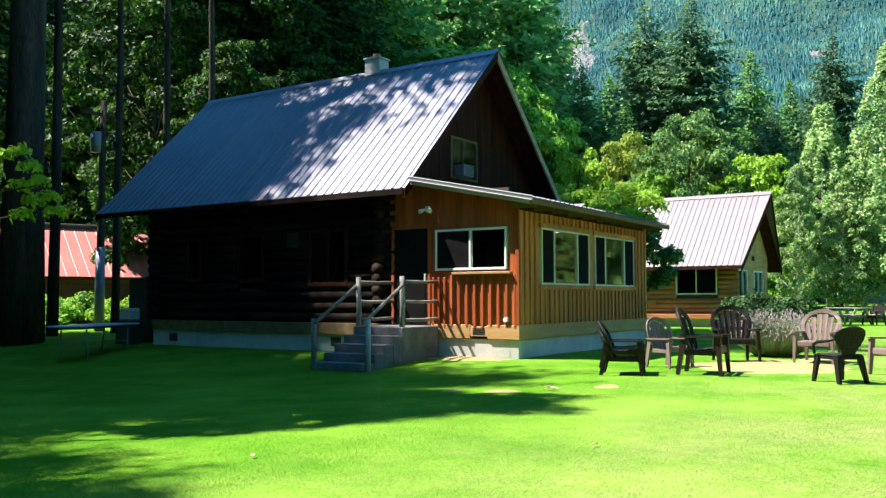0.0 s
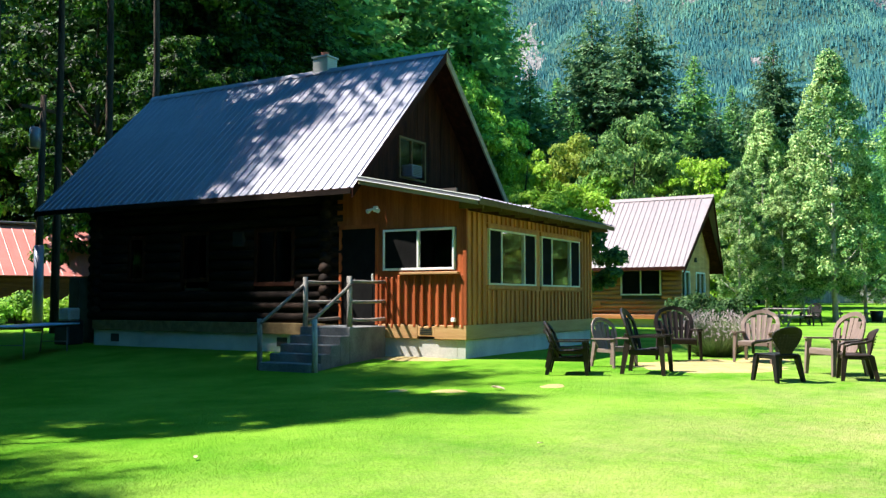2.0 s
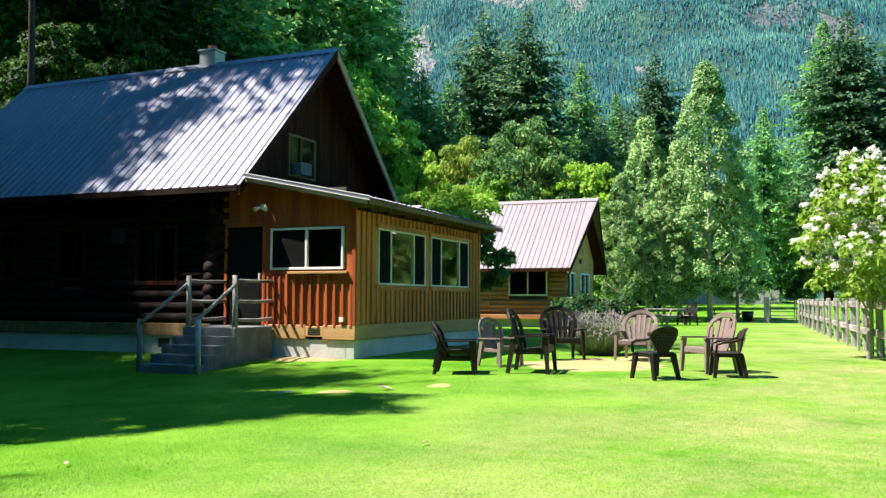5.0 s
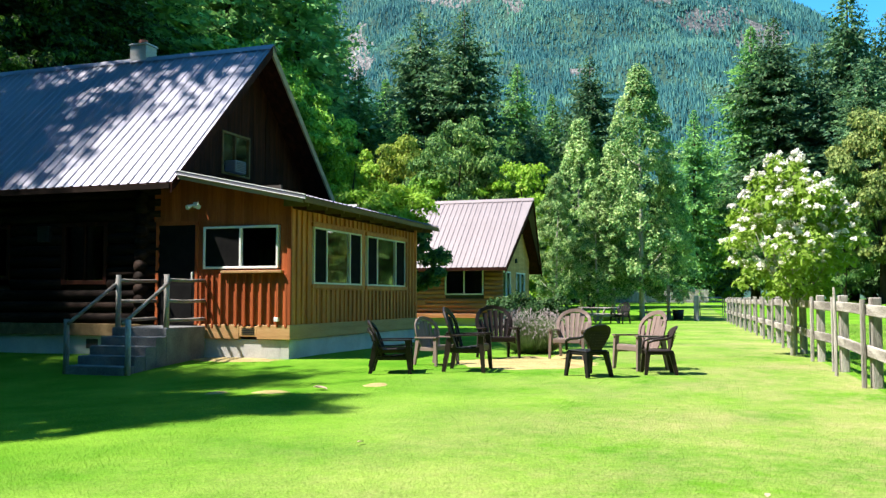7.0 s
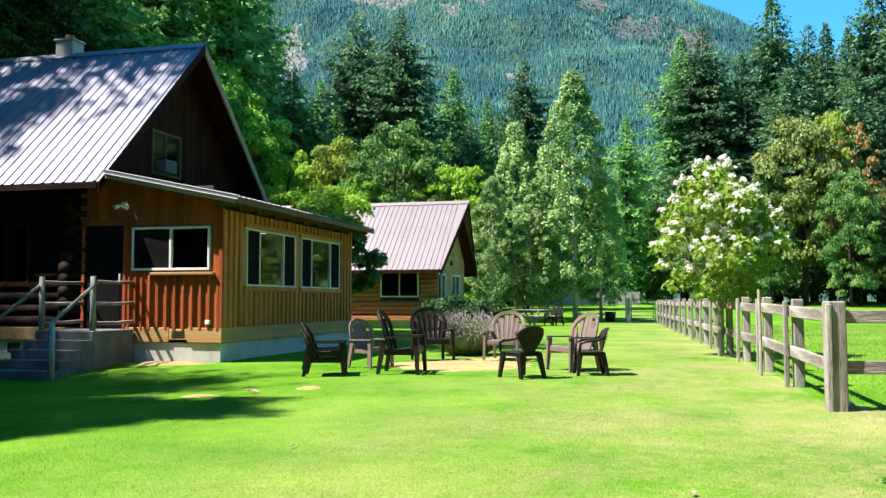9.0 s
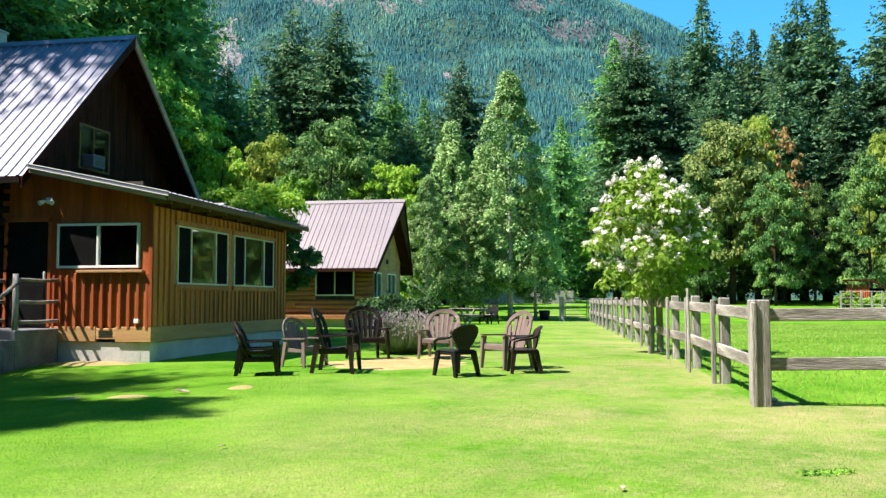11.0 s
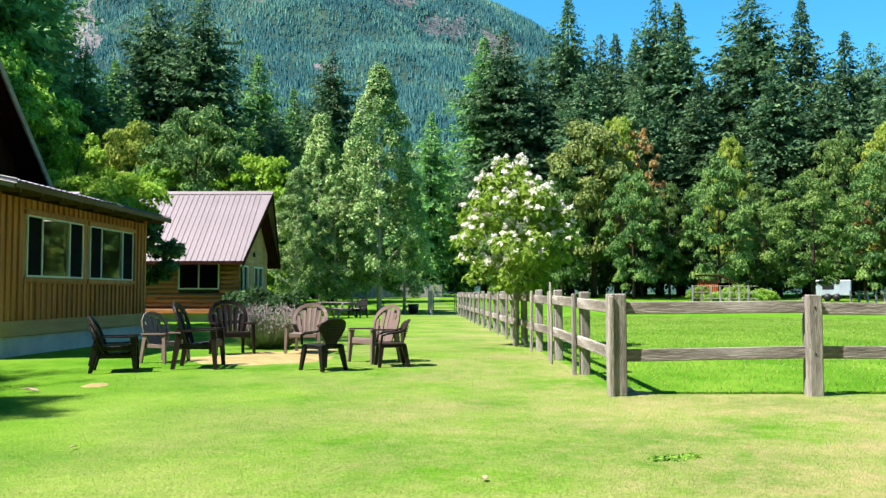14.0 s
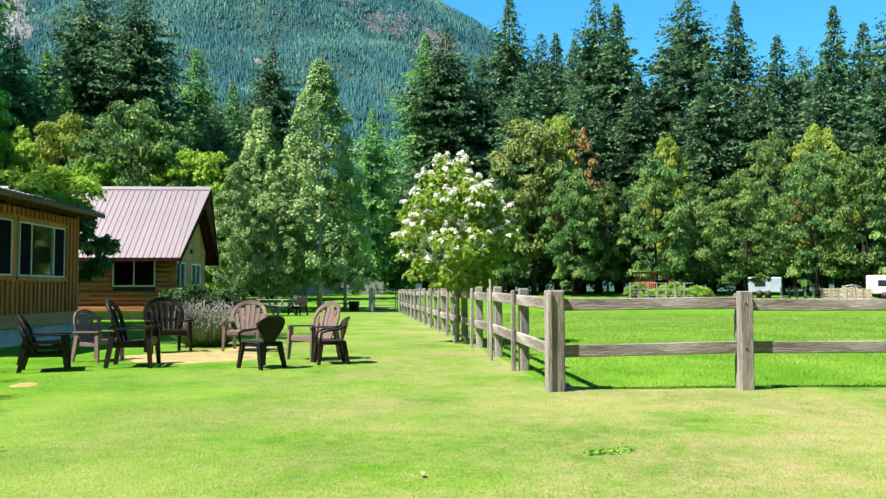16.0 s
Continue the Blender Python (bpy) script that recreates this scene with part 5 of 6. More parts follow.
# ---- lavender, shrubs and the flowering tree ----
def spikes(count, r, h, seed, blade=0.012, flare=0.75):
    g = np.random.default_rng(seed)
    V, F = [], []
    for _ in range(count):
        a, q = g.uniform(0, 6.283), g.uniform(0, 1) ** 0.6
        b = np.array([math.cos(a), math.sin(a), 0]) * r * 0.45 * q
        t = np.array([math.cos(a), math.sin(a), 0]) * r * (0.35 + flare * q) * g.uniform(0.8, 1.1) + np.array([g.normal(0, 0.05), g.normal(0, 0.05), h * (1.05 - 0.55 * q * q) * g.uniform(0.75, 1.1)])
        s = np.array([-math.sin(a + g.normal(0, 0.8)), math.cos(a + g.normal(0, 0.8)), 0]) * blade
        i = len(V)
        V += [b - s, b + s, t]
        F.append((i, i + 1, i + 2))
    return [tuple(v) for v in V], [], F


def heads(count, r, h, seed, size=0.03):
    g = np.random.default_rng(seed)
    lob = []
    for _ in range(count):
        a, q = g.uniform(0, 6.283), g.uniform(0, 1) ** 0.6
        rr = r * (0.35 + 0.75 * q) * g.uniform(0.8, 1.1)
        lob.append((rr * math.cos(a), rr * math.sin(a), h * (1.05 - 0.55 * q * q) * g.uniform(0.8, 1.1), 0.012, 0.05))
    return leaf_cloud(lob, count * 5, size, seed)


lav = thing("lavender_bush", "rounded lavender bush with faded purple flower spikes", "bush", (3.35, -4.05, gz(3.3, -4)))
part("foliage", spikes(4600, 0.80, 0.76, 1, 0.009), leafmat("lavender stalks", (0.10, 0.15, 0.06), (0.17, 0.23, 0.10), (0.27, 0.32, 0.16), 0.2), lav)
part("blossom", heads(1400, 0.84, 0.82, 2, 0.013), leafmat("faded lavender flowers", (0.24, 0.195, 0.20), (0.36, 0.30, 0.30), (0.50, 0.43, 0.42), 0.2), lav)


def shrub(x, y, r, h, leaf, count, size, label, seed, name="shrub", low=0.15):
    s = thing(name, label, "shrub", (x, y, gz(x, y)))
    bm = bmesh.new()
    lr = random.Random(seed)
    for _ in range(5):
        a = lr.uniform(0, 6.28)
        tube(bm, [(0, 0, -0.1), (r * 0.25 * math.cos(a), r * 0.25 * math.sin(a), h * 0.35), (r * 0.6 * math.cos(a), r * 0.6 * math.sin(a), h * 0.75)], [0.035, 0.025, 0.008], 5)
    part("stems", bm, M_BARK, s)
    part("foliage", leaf_cloud(crown_lobes(26, r, h * low, h * 0.88, seed, (0.22, 0.42), "round", (0.7, 1.0)), count, size, seed), leaf, s)
    return s


shrub(8.7, 0.9, 1.0, 3.7, M_BLUEMAPLE, 9000, 0.07, "dark leafy shrub against the porch's far corner", 3, "tall_shrub", 0.38)
shrub(8.9, 1.9, 1.35, 4.75, M_LIME, 7000, 0.075, "light green shrub rising behind the porch roof", 4, "tall_shrub", 0.6)
for i, (b, d, h) in enumerate(((55.6, 41, 1.3), (53.6, 40, 1.0), (57.4, 40, 1.2), (51.4, 39, 1.1), (59.6, 38, 2.6))):
    shrub(*by_eye(b, d), 1.3, h, (M_MAPLE, M_LIME)[i % 2], 2600, 0.09, "leafy green undergrowth before the red shed", 60 + i)
shrub(19.6, 0.3, 1.0, 1.35, M_DARKLEAF, 3000, 0.07, "dark rounded shrub beside the guest cabin", 5)
shrub(18.6, -0.4, 0.6, 0.65, M_DARKLEAF, 2200, 0.06, "low green shrub beside the guest cabin", 6)
shrub(21.3, -0.7, 0.9, 1.2, M_DARKLEAF, 2200, 0.07, "dark green shrub under the guest cabin gable", 7)

ft = thing("flowering_tree", "young tree with bright leaves and white blossom clusters", "tree", (4.3, -9.30, gz(4.3)))
lr = random.Random(12)
limbs = [(lr.uniform(0, 6.28), lr.uniform(0.9, 2.2), lr.uniform(0.7, 1.2), lr.uniform(0.8, 1.5)) for _ in range(12)]
part("trunk", trunk_bm(3.2, 0.055, 0.05, 8, 3, limbs), M_PALEBARK, ft, smooth=True)
lobes = crown_lobes(60, 1.22, 1.15, 3.65, 21, (0.17, 0.30), "round", (0.9, 1.2)) + [(0.1, 0.25, 3.9, 0.22, 0.30), (-0.2, -0.15, 3.85, 0.2, 0.3), (0.15, 0.65, 3.55, 0.2, 0.3), (0.0, -0.7, 3.3, 0.22, 0.3), (0.05, -1.05, 2.9, 0.25, 0.25)]
part("crown", leaf_cloud(lobes, 7500, 0.062, 22, 0.5), leafmat("young bright leaves", (0.19, 0.34, 0.03), (0.30, 0.47, 0.06), (0.46, 0.60, 0.16), 0.55), ft)
g = np.random.default_rng(4)
bl = []
for _ in range(330):
    l = lobes[int(g.integers(8, len(lobes)))]
    d = g.normal(size=3)
    d[2] = abs(d[2]) * 0.9 + 0.1
    d /= np.linalg.norm(d)
    bl.append((l[0] + d[0] * l[3] * 1.05, l[1] + d[1] * l[3] * 1.05, l[2] + d[2] * l[4] * 1.1, 0.065, 0.085))
part("blossom", leaf_cloud(bl, 7200, 0.036, 23, 0.1), leafmat("white petals", (0.55, 0.52, 0.48), (0.70, 0.68, 0.63), (0.82, 0.80, 0.76), 0.3), ft, "white blossom clusters")
st = thing("tree_stake", "slender pale wooden stake tied beside the young tree", "stake", (-0.5, -9.66, gz(-0.5, -9.7)))
bm = bmesh.new()
tube(bm, [(0, 0, -0.3), (0.01, 0, 0.8), (0.02, 0.01, 1.36)], [0.028, 0.026, 0.022], 7)
part("pole", bm, M_GREYPOST, st)
# ---- beyond the cabin: red-roofed shed, pole, table ----
sx, sy = by_eye(55.6, 47)
rs = thing("red_shed", "old dark wooden shed under a faded red metal roof", "shed", (sx, sy, gz(sx, sy)), -20)
M_OLDWALL = mat("old red brown boards", ((0.06, 0.02, 0.014), (0.10, 0.035, 0.024), (0.15, 0.055, 0.04)), 2.0, 0.8, 0.4, 24, (0.3, 3, 3), rand=0.2)
for i in range(10):
    part("wall_board", bx(-7, 7, -0.02, 0.10, i * 0.24, i * 0.24 + 0.225, 0.01), M_OLDWALL, rs)
part("side_wall", bx(-7, -6.9, 0.1, 6, 0, 2.4), M_OLDWALL, rs)
part("side_wall", bx(6.9, 7, 0.1, 6, 0, 2.4), M_OLDWALL, rs)
part("back_wall", bx(-7, 7, 6, 6.1, 0, 2.4), M_OLDWALL, rs)
L = math.hypot(3.6, 2.75)
first = None
for i in range(14):
    w = 15.0 / 14
    for s in (1, -1):
        m = (Matrix.Translation((-7.5 + i * w, -0.6, 2.28)) @ Matrix.Rotation(math.atan2(2.75, 3.6), 4, "X")) if s > 0 else (Matrix.Translation((7.5 - i * w, 6.6, 2.28)) @ Matrix.Rotation(math.pi, 4, "Z") @ Matrix.Rotation(math.atan2(2.75, 3.6), 4, "X"))
        if first is None:
            first = part("roof_panel", rib_panel(w, L, 0.54, 0.014), M_REDROOF, rs)
            first.matrix_basis = m
        else:
            share(first, m)
part("ridge_cap", bx(-7.5, 7.5, 2.75, 3.25, 4.98, 5.10, 0.02), M_ROOF, rs, "pale metal ridge cap")

ux, uy = by_eye(54.6, 35)
up = thing("utility_pole", "dark wooden utility pole with a grey transformer can", "utility pole", (ux, uy, gz(ux, uy)))
bm = bmesh.new()
tube(bm, [(0, 0, -0.3), (0, 0, 4), (0.02, 0, 8.6)], [0.16, 0.14, 0.11], 10)
part("pole", bm, M_BARK, up, smooth=True)
bm = bmesh.new()
tube(bm, [(-0.03, -0.04, 0.05), (-0.03, -0.04, 3.1)], [0.185, 0.165], 12)
part("guard_sleeve", bm, M_ROOF, up, "pale grey metal sleeve", smooth=True)
bm = bmesh.new()
tube(bm, [(-0.36, -0.1, 6.6), (-0.36, -0.1, 7.3), (-0.36, -0.1, 7.36)], [0.19, 0.19, 0.12], 12)
part("transformer", bm, M_ROOF, up, "grey transformer can", smooth=True)
part("crossarm", bx(-0.9, 0.9, -0.06, 0.06, 8.0, 8.12, 0.01), M_BARK, up)

tb = thing("folding_table", "long pale blue table on thin metal legs in the shade", "table", (-2.25, 10.15, gz(-2.2, 10.1)), 27)
M_BLUE = mat("pale blue table top", ((0.22, 0.38, 0.62), (0.27, 0.45, 0.70), (0.32, 0.52, 0.76)), 3, 0.4, 0.03, 40)
part("tabletop", bx(-1.45, 1.45, -0.40, 0.40, 0.70, 0.735, 0.012), M_BLUE, tb)
part("apron", bx(-1.4, 1.4, -0.36, 0.36, 0.655, 0.70, 0.004), M_BLACK, tb)
for x in (-1.0, 1.0):
    for y in (-0.3, 0.3):
        bm = bmesh.new()
        tube(bm, [(x, y, 0.68), (x - 0.06, y * 1.12, 0.0)], 0.018, 7)
        part("leg", bm, M_ROOF, tb, smooth=True)
    bm = bmesh.new()
    tube(bm, [(x - 0.03, -0.32, 0.3), (x - 0.03, 0.32, 0.3)], 0.012, 6)
    part("stretcher", bm, M_ROOF, tb)
cb = thing("storage_cabinet", "dark upright cabinet standing beside the log wall", "cabinet", (0.9, 12.2, 0))
part("body", bx(-0.35, 0.45, -0.45, 0.45, 0.0, 1.75, 0.02), M_BLACK, cb)
part("door", bx(-0.372, -0.352, -0.42, -0.01, 0.08, 1.68, 0.006), M_BLACK, cb)
part("door", bx(-0.372, -0.352, 0.01, 0.42, 0.08, 1.68, 0.006), M_BLACK, cb)
bn = thing("storage_bin", "pale grey plastic bin on a dark stand", "bin", (-0.1, 11.75, gz(-0.1, 11.7)))
part("stand", bx(-0.22, 0.22, -0.3, 0.3, 0.0, 0.62, 0.02), M_BLACK, bn)
part("tub", bx(-0.18, 0.18, -0.22, 0.22, 0.62, 0.95, 0.04), M_CONC, bn)
# a leafy branch hanging in at the wood's edge
yt = thing("young_tree", "slender sapling with bright sunlit leaves", "tree", (*by_eye(62.0, 10.0), -0.27))
part("trunk", trunk_bm(4.0, 0.05, 0.1, 8, 8, [(-0.52, 2.2, 0.8, 0.3), (-0.6, 2.5, 0.8, 0.2)]), M_BARK, yt)
part("crown", leaf_cloud([(0.87 * k, -0.5 * k, z, 0.12, 0.10) for k, z in ((0.45, 2.95), (0.55, 2.8), (0.65, 2.65), (0.75, 2.5), (0.6, 2.45), (0.5, 2.3), (0.45, 2.6), (0.8, 2.35), (0.3, 2.9), (0.2, 2.7))], 700, 0.036, 5, 0.7), M_LIME, yt)


# ---- picnic tables, gate, board fence and far sheds ----
def picnic_table(x, y, rz):
    t = thing("picnic_table", "grey weathered wooden picnic table on the lawn", "table", (x, y, gz(x, y)), rz, "picnic tables")
    for i in range(5):
        part("plank", bx(-0.95, 0.95, -0.36 + i * 0.145, -0.36 + i * 0.145 + 0.135, 0.71, 0.75, 0.006), M_GREYWOOD, t)
    for s in (-1, 1):
        for k in range(2):
            y0 = s * 0.72 - 0.14 + k * 0.145
            part("bench_plank", bx(-0.95, 0.95, y0, y0 + 0.135, 0.42, 0.455, 0.006), M_GREYWOOD, t)
        part("beam", bx(s * 0.65 - 0.02, s * 0.65 + 0.02, -0.85, 0.85, 0.33, 0.42, 0.004), M_GREYWOOD, t)
        for q in (-1, 1):
            bm = bmesh.new()
            extrude_poly(bm, [(s * 0.65 + 0.025, q * 0.25, 0.71), (s * 0.65 + 0.025, q * 0.36, 0.71), (s * 0.65 + 0.025, q * 0.78, 0.0), (s * 0.65 + 0.025, q * 0.67, 0.0)], (0.04, 0, 0))
            part("leg", bm, M_GREYWOOD, t)


picnic_table(26.4, -1.95, 62)
picnic_table(35.2, -3.9, 86)
adirondack(26.6, -2.95, 150, M_CHAR, "charcoal garden chair beside a picnic table")
pt = thing("barrel_planter", "dark round planter standing on the lawn", "planter", (35.3, -5.0, gz(35.3)))
bm = bmesh.new()
tube(bm, [(0, 0, 0), (0, 0, 0.3), (0, 0, 0.55)], [0.24, 0.30, 0.32], 12)
part("barrel", bm, M_BLACK, pt, smooth=True)

gt = thing("field_gate", "silver tubular metal field gate, closed", "gate", (33.3, -6.2, 0))
part("gate_post", bx(-0.14, 0.14, 0.0, 0.26, -0.3, 1.32, 0.02), M_GREYPOST, gt)
bm = bmesh.new()
tube(bm, [(0, -0.05, 0.15), (0, -0.05, 1.15), (0, -0.12, 1.22), (0, -1.12, 1.22), (0, -1.2, 1.15), (0, -1.2, 0.15), (0, -0.05, 0.15)], 0.026, 7)
part("gate_frame", bm, M_ROOF, gt, smooth=True)
for z in (0.36, 0.58, 0.80, 1.0):
    bm = bmesh.new()
    tube(bm, [(0, -0.06, z), (0, -1.19, z)], 0.02, 6)
    part("bar", bm, M_ROOF, gt)

bf = thing("board_fence", "grey vertical board fence behind the meadow trees", "fence")
b0 = None
for i in range(150):
    b = 1.9 + i * 0.055
    x, y = by_eye(b, 86)
    m = Matrix.Translation((x, y, gz(x, y) - 0.1)) @ Matrix.Rotation(radians(b - 90), 4, "Z") @ Matrix.Diagonal((1, 1, 0.94 + 0.12 * rng.random(), 1))
    if b0 is None:
        b0 = part("board", bx(-0.0405, 0.0405, -0.012, 0.012, 0, 1.35, 0.004), M_GREYPOST, bf)
        b0.matrix_basis = m
    else:
        share(b0, m)

wx, wy = by_eye(-15.3, 71)
ws = thing("wood_shed", "small open-fronted cedar shed with a sloping dark roof", "shed", (wx, wy, gz(wx, wy) - 0.05), -105)
ws.scale = (0.86, 0.86, 0.86)
for i in range(11):
    part("slat", bx(-1.4 + i * 0.16, -1.4 + i * 0.16 + 0.12, -0.9, -0.86, 0.0, 2.2), M_REDWOOD, ws)
part("back_wall", bx(-1.4, 1.5, 0.8, 0.9, 0, 1.9), M_DARKWOOD, ws)
part("side_wall", bx(-1.44, -1.4, -0.9, 0.9, 0, 2.2), M_DARKWOOD, ws)
part("side_wall", bx(1.5, 1.54, -0.9, 0.9, 0, 1.4), M_DARKWOOD, ws)
part("roof", extrude_poly(bmesh.new(), [(-1.7, -1.2, 2.62), (0.5, -1.2, 2.62), (2.4, -1.2, 1.55), (2.4, -1.2, 1.45), (0.5, -1.2, 2.5), (-1.7, -1.2, 2.5)], (0, 2.3, 0)), M_DARKWOOD, ws)


M_SILVER = mat("silvery blue sheet", ((0.30, 0.36, 0.42), (0.40, 0.47, 0.53), (0.50, 0.57, 0.62)), 1.2, 0.45, 0.1, 20, metal=0.2)


def trailer(b, d, w, h, label, m):
    x, y = by_eye(b, d)
    t = thing("trailer", label, "trailer", (x, y, gz(x, y)), b - 90)
    part("body", bx(-w / 2, w / 2, -1.0, 1.0, 0.45, h, 0.08), m, t)
    part("window", bx(-w * 0.25, w * 0.05, -1.012, -0.99, h * 0.55, h * 0.8, 0.005), M_BLACK, t)
    for s in (-0.35, 0.35):
        bm = bmesh.new()
        tube(bm, [(s, -1.02, 0.32), (s, -0.78, 0.32)], 0.32, 14)
        part("wheel", bm, M_BLACK, t, smooth=True)


trailer(-22.0, 80, 2.9, 1.75, "silvery blue utility trailer parked under the trees", M_SILVER)
trailer(-28.9, 79, 3.4, 1.95, "white camper trailer parked at the wood's edge", M_CREAM)
rf = thing("rail_fence", "low brown and grey rail fence at the far side", "fence")
for i in range(11):
    x, y = by_eye(-23.0 - i * 0.45, 74)
    x2, y2 = by_eye(-23.45 - i * 0.45, 74)
    part("post", bx(x - 0.06, x + 0.06, y - 0.06, y + 0.06, gz(x) - 0.1, gz(x) + 1.0), M_GREYPOST, rf)
    for z in ((0.3, 0.6, 0.9) if i < 5 else (0.2, 0.42, 0.64, 0.86)):
        u = Vector((x2 - x, y2 - y, 0))
        r = part("rail", bx(0, u.length, -0.03, 0.03, -0.035 if i < 5 else -0.085, 0.035 if i < 5 else 0.085), M_EAVE if i < 5 else M_FASCIA, rf)
        r.matrix_basis = Matrix.Translation((x, y, gz(x) + z)) @ u.to_track_quat("X", "Z").to_matrix().to_4x4()
bx_, by_ = by_eye(-26.9, 77)
bp = thing("brush_pile", "heap of pale cut branches beside the rail fence", "brush pile", (bx_, by_, gz(bx_, by_)))
pr = random.Random(31)
for k in range(46):
    a, q = pr.uniform(0, 3.1416), pr.uniform(-1.4, 1.4)
    top = 1.25 * (1 - (q / 1.7) ** 2) * pr.uniform(0.3, 1.0)
    dx, dy = 0.8 * math.cos(a), 0.8 * math.sin(a)
    part("branch", tube(bmesh.new(), [(dx, q + dy, max(0.05, top - pr.uniform(0, 0.5))), (0, q, top), (-dx, q - dy, max(0.05, top - pr.uniform(0.1, 0.6)))], [0.05, 0.06, 0.03], 6), M_PALEBARK, bp, smooth=True)
gf = thing("garden_fence", "thin pale wire fence on grey posts before the shed", "fence")
for i in range(7):
    x, y = by_eye(-14.0 - i * 0.55, 67)
    x2, y2 = by_eye(-14.55 - i * 0.55, 67)
    part("post", bx(x - 0.05, x + 0.05, y - 0.05, y + 0.05, gz(x) - 0.1, gz(x) + 1.45), M_GREYPOST, gf)
    for z in (0.5, 0.95, 1.4):
        u = Vector((x2 - x, y2 - y, 0))
        r = part("wire", bx(0, u.length, -0.012, 0.012, -0.018, 0.018), M_GREYPOST, gf)
        r.matrix_basis = Matrix.Translation((x, y, gz(x) + z)) @ u.to_track_quat("X", "Z").to_matrix().to_4x4()
for i, b in enumerate((-15.3, -16.0, -16.8, -17.6, -18.4, -14.4, -17.2, -18.0)):
    x, y = by_eye(b, 68 + i % 3)
    shrub(x, y, 0.9, 0.8 + 0.25 * (i % 3), M_WEED, 1800, 0.075, "tall bright green weeds at the meadow's edge", 40 + i, "weed_clump")
rdx, rdy = by_eye(4.0, 95)
rd = thing("red_canopy_shed", "small far shed under a bright red roof", "shed", (rdx, rdy, gz(rdx, rdy)), 94)
part("wall", bx(-1.3, 1.3, -1, 1, 0, 1.5), M_OLDWALL, rd)
part("roof", extrude_poly(bmesh.new(), [(-1.6, -1.2, 1.4), (0, -1.2, 2.1), (1.6, -1.2, 1.4), (1.6, -1.2, 1.5), (0, -1.2, 2.2), (-1.6, -1.2, 1.5)], (0, 2.4, 0)), M_REDROOF, rd)
for i, b in enumerate((0.6, 1.4, 2.6, 5.2)):
    x, y = by_eye(b, 89 + i)
    shrub(x, y, 1.2, 1.5, (M_LIME, M_MAPLE)[i % 2], 1400, 0.11, "leafy garden shrub beside the board fence", 50 + i)

stn = thing("field_stone", "small white stone at the fence corner", "stone", (-4.05, -10.3, gz(-4.05, -10.3)))
bm = bmesh.new()
bmesh.ops.create_icosphere(bm, subdivisions=2, radius=0.06)
for v in bm.verts:
    v.co *= 1 + 0.25 * noise.noise(v.co * 20)
    v.co.z = v.co.z * 0.7 + 0.03
part("rock", bm, M_CONC, stn)


# ---- bare and dry places in the lawn ----
M_STRAW = mat("dry straw and earth", ((0.19, 0.14, 0.055), (0.28, 0.22, 0.085), (0.36, 0.31, 0.13)), 2.2, 0.9, 0.8, 45, bdist=0.02)
PATCHES = ((0.6, -4.6, 1.9, 1.5), (2.6, -5.1, 1.0, 0.6), (-0.25, 1.0, 0.45, 1.1), (-4.5, -2.15, 0.22, 0.34), (-4.5, -1.3, 0.22, 0.16), (-3.5, -3.3, 0.26, 0.18), (-4.15, -10.4, 0.3, 0.25))


def patch(x, y, rx, ry, seed):
    """A thin irregular sheet of dry ground with a frayed edge."""
    bm = bmesh.new()
    n = 60
    c = bm.verts.new((x, y, gz(x, y) + 0.02))
    rings = []
    for f in (0.5, 1.0):
        ring = []
        for k in range(n):
            a = 2 * math.pi * k / n
            q = f * (1 + (0.35 * noise.noise((math.cos(a) * 1.6 + seed, math.sin(a) * 1.6, 2.0)) + 0.22 * noise.noise((math.cos(a) * 6 + seed, math.sin(a) * 6, 5.0))) * f)
            px, py = x + rx * q * math.cos(a), y + ry * q * math.sin(a)
            ring.append(bm.verts.new((px, py, gz(px, py) + (0.018 if f < 1 else -0.012))))
        rings.append(ring)
    for k in range(n):
        j = (k + 1) % n
        bm.faces.new((c, rings[0][k], rings[0][j]))
        bm.faces.new((rings[0][k], rings[1][k], rings[1][j], rings[0][j]))
    tagged(part("dry_patch", bm, M_STRAW, smooth=True), "patch of dry straw-coloured grass and bare earth", "ground", kind="structure")


for i, p in enumerate(PATCHES):
    patch(*p, i * 3.7)


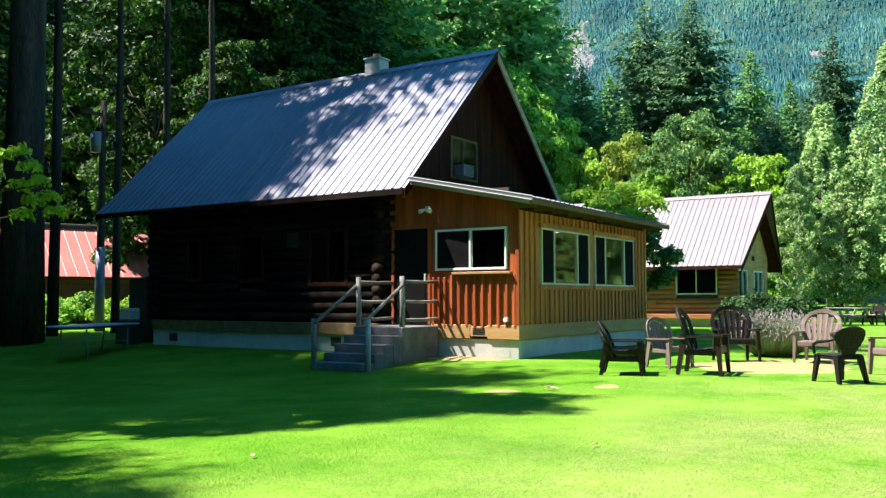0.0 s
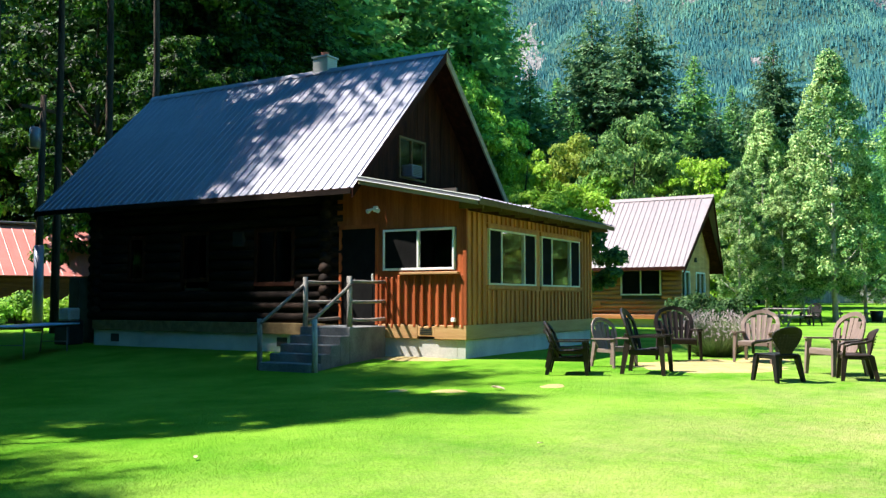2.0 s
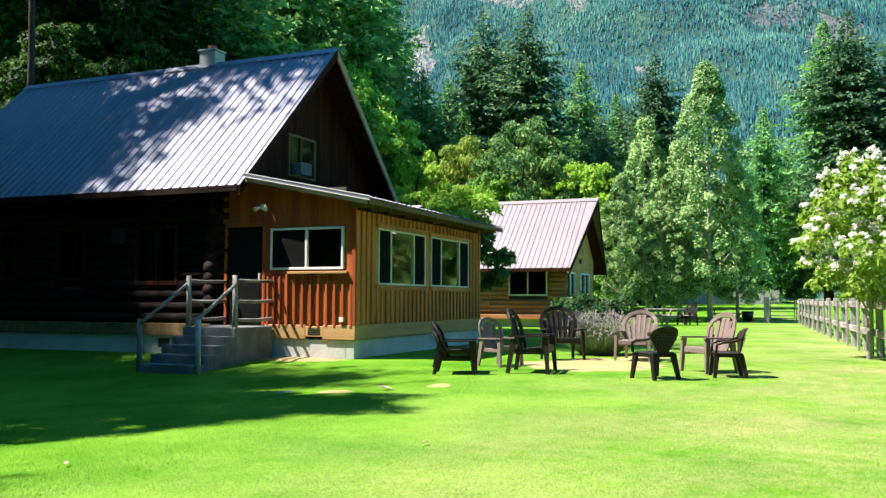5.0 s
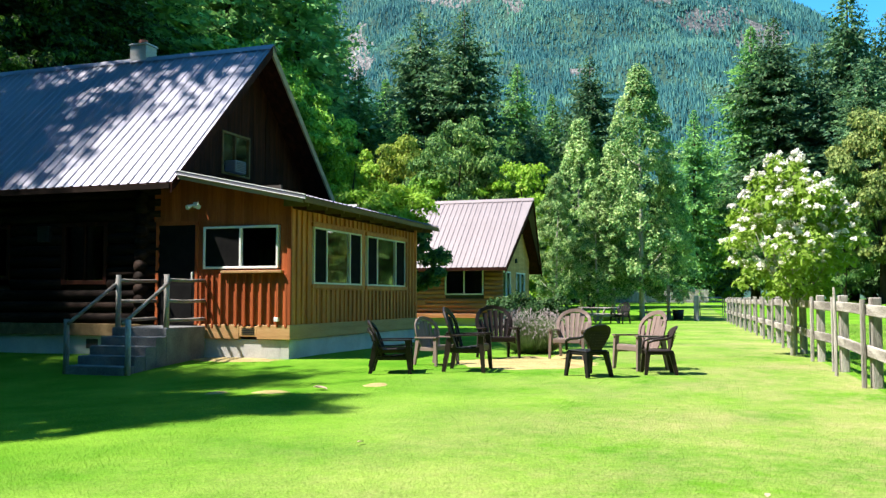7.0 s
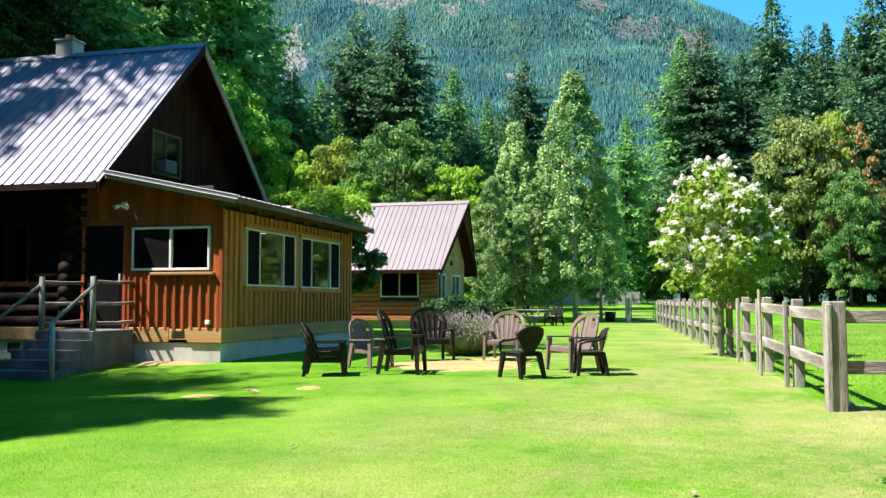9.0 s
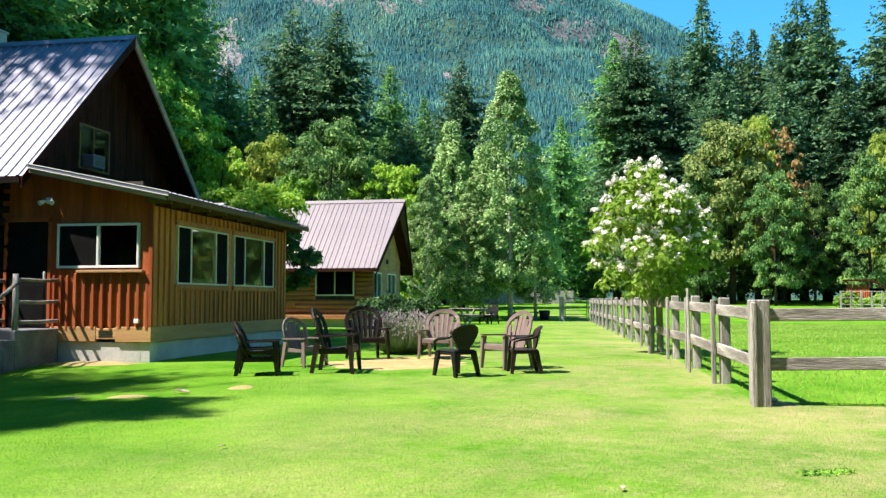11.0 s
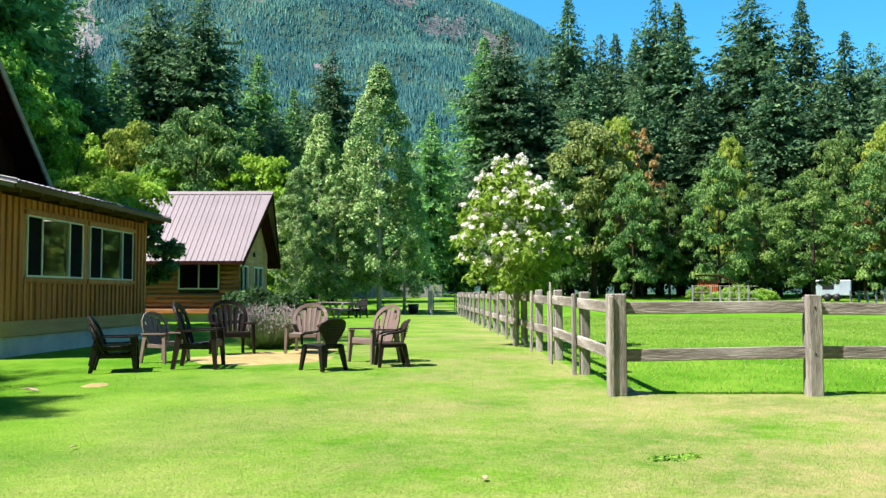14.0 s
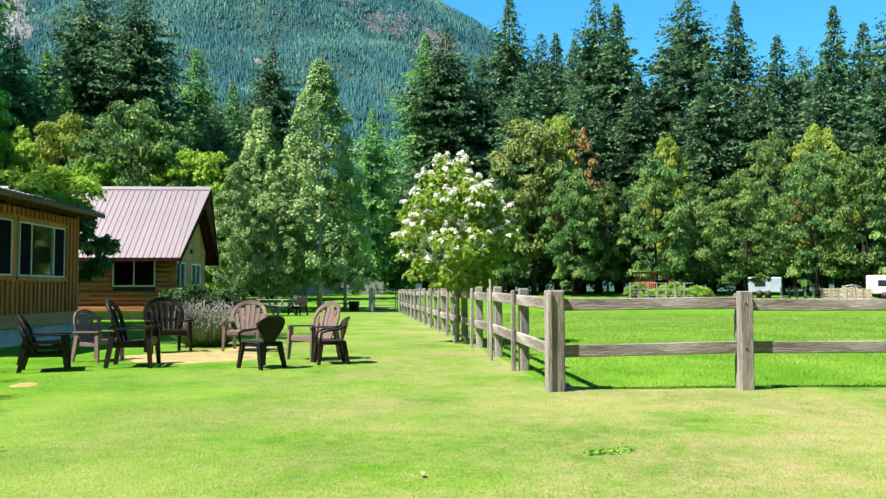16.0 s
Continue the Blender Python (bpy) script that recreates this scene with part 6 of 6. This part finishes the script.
# ---- grass: blades where the lawn lies near, longer in the paddock ----
def blades(count, d0, d1, h, seed, inside, width=0.004):
    g = np.random.default_rng(seed)
    n = count
    b = np.radians(g.uniform(-31, 62, n))
    d = np.sqrt(g.uniform(d0 * d0, d1 * d1, n)) if d1 > 25 else d0 * (d1 / d0) ** g.uniform(0, 1, n)
    x, y = EYE.x + d * np.cos(b), EYE.y + d * np.sin(b)
    keep = inside(x, y)
    for qx, qy, rx, ry in PATCHES:
        keep &= ((x - qx) / rx) ** 2 + ((y - qy) / ry) ** 2 > g.uniform(0.3, 1.3, n)
    x, y, d = x[keep], y[keep], d[keep]
    n = len(x)
    z = np.array([gz(p, q) for p, q in zip(x, y)])
    a = g.uniform(0, 6.283, n)
    hh = h * g.uniform(0.5, 1.3, n)
    w = width * (0.6 + d / 9)
    lean = g.normal(0, 1.0, (n, 2)) * hh[:, None]
    c, s = np.cos(a) * w, np.sin(a) * w
    V = np.stack([np.stack([x - c, y - s, z - 0.02], 1), np.stack([x + c, y + s, z - 0.02], 1), np.stack([x + lean[:, 0], y + lean[:, 1], z + hh], 1)], 1).reshape(-1, 3)
    F = np.arange(n * 3).reshape(-1, 3)
    return V.tolist(), [], F.tolist()


fy = lambda x: -10.08 + (x + 4.35) * (2.52 / 37.55)
lawn = lambda x, y: ((x < -4.3) | (y > fy(x) + 0.05)) & ~((x > -0.05) & (x < 7.0) & (y > -0.05)) & ~((x > -2.6) & (y > 1.8) & (y < 3.2)) & ~((x > -0.1) & (y > 0))
pad = lambda x, y: (x > -4.2) & (y < fy(x) - 0.15)
M_BLADE = lawnmat("lawn blades", (0.086, 0.240, 0.011), (0.184, 0.345, 0.034), (0.44, 0.36, 0.19), 0.65)
M_LONG = leafmat("paddock grass", (0.20, 0.38, 0.045), (0.31, 0.49, 0.075), (0.47, 0.60, 0.14), 0.6, 0.6, 0.4)
tagged(part("lawn_grass", blades(420000, 4.4, 19.0, 0.010, 1, lawn, 0.0025), M_BLADE), "short bright green mown grass blades", "grass", kind="stuff")
tagged(part("paddock_grass", blades(230000, 9.0, 44, 0.05, 2, pad, 0.0042), M_LONG), "longer lush green paddock grass", "grass", kind="stuff")
# a dark clover tuft and fallen leaves on the lawn
tf = thing("clover_patch", "flat dark green clover tuft in the lawn", "weeds", (-8.55, -9.82, gz(-8.5, -9.8)))
part("foliage", leaf_cloud([(0, 0, 0.0, 0.12, 0.025), (0.07, -0.15, 0.0, 0.10, 0.025), (-0.05, 0.10, 0, 0.09, 0.025)], 300, 0.016, 3), M_MAPLE, tf)
for i, (x, y) in enumerate(((-9.4, -8.42), (-10.2, -3.1), (-4.3, -2.85), (-4.15, -2.75), (-8.3, -5.2))):
    lf = thing("fallen_leaf", "dry curled brown leaf lying on the grass", "leaf", (x, y, gz(x, y) + 0.02), 40 * i, "fallen leaves")
    bm = bmesh.new()
    extrude_poly(bm, [(-0.035, 0, 0.0), (-0.012, 0.018, 0.008), (0.024, 0.016, 0.012), (0.045, 0, 0.006), (0.024, -0.016, 0.012), (-0.012, -0.018, 0.008)], (0, 0, 0.003))
    part("blade", bm, M_FASCIA, lf)
    if i in (2, 3):
        lf.scale = (2.4, 2.4, 2.4)
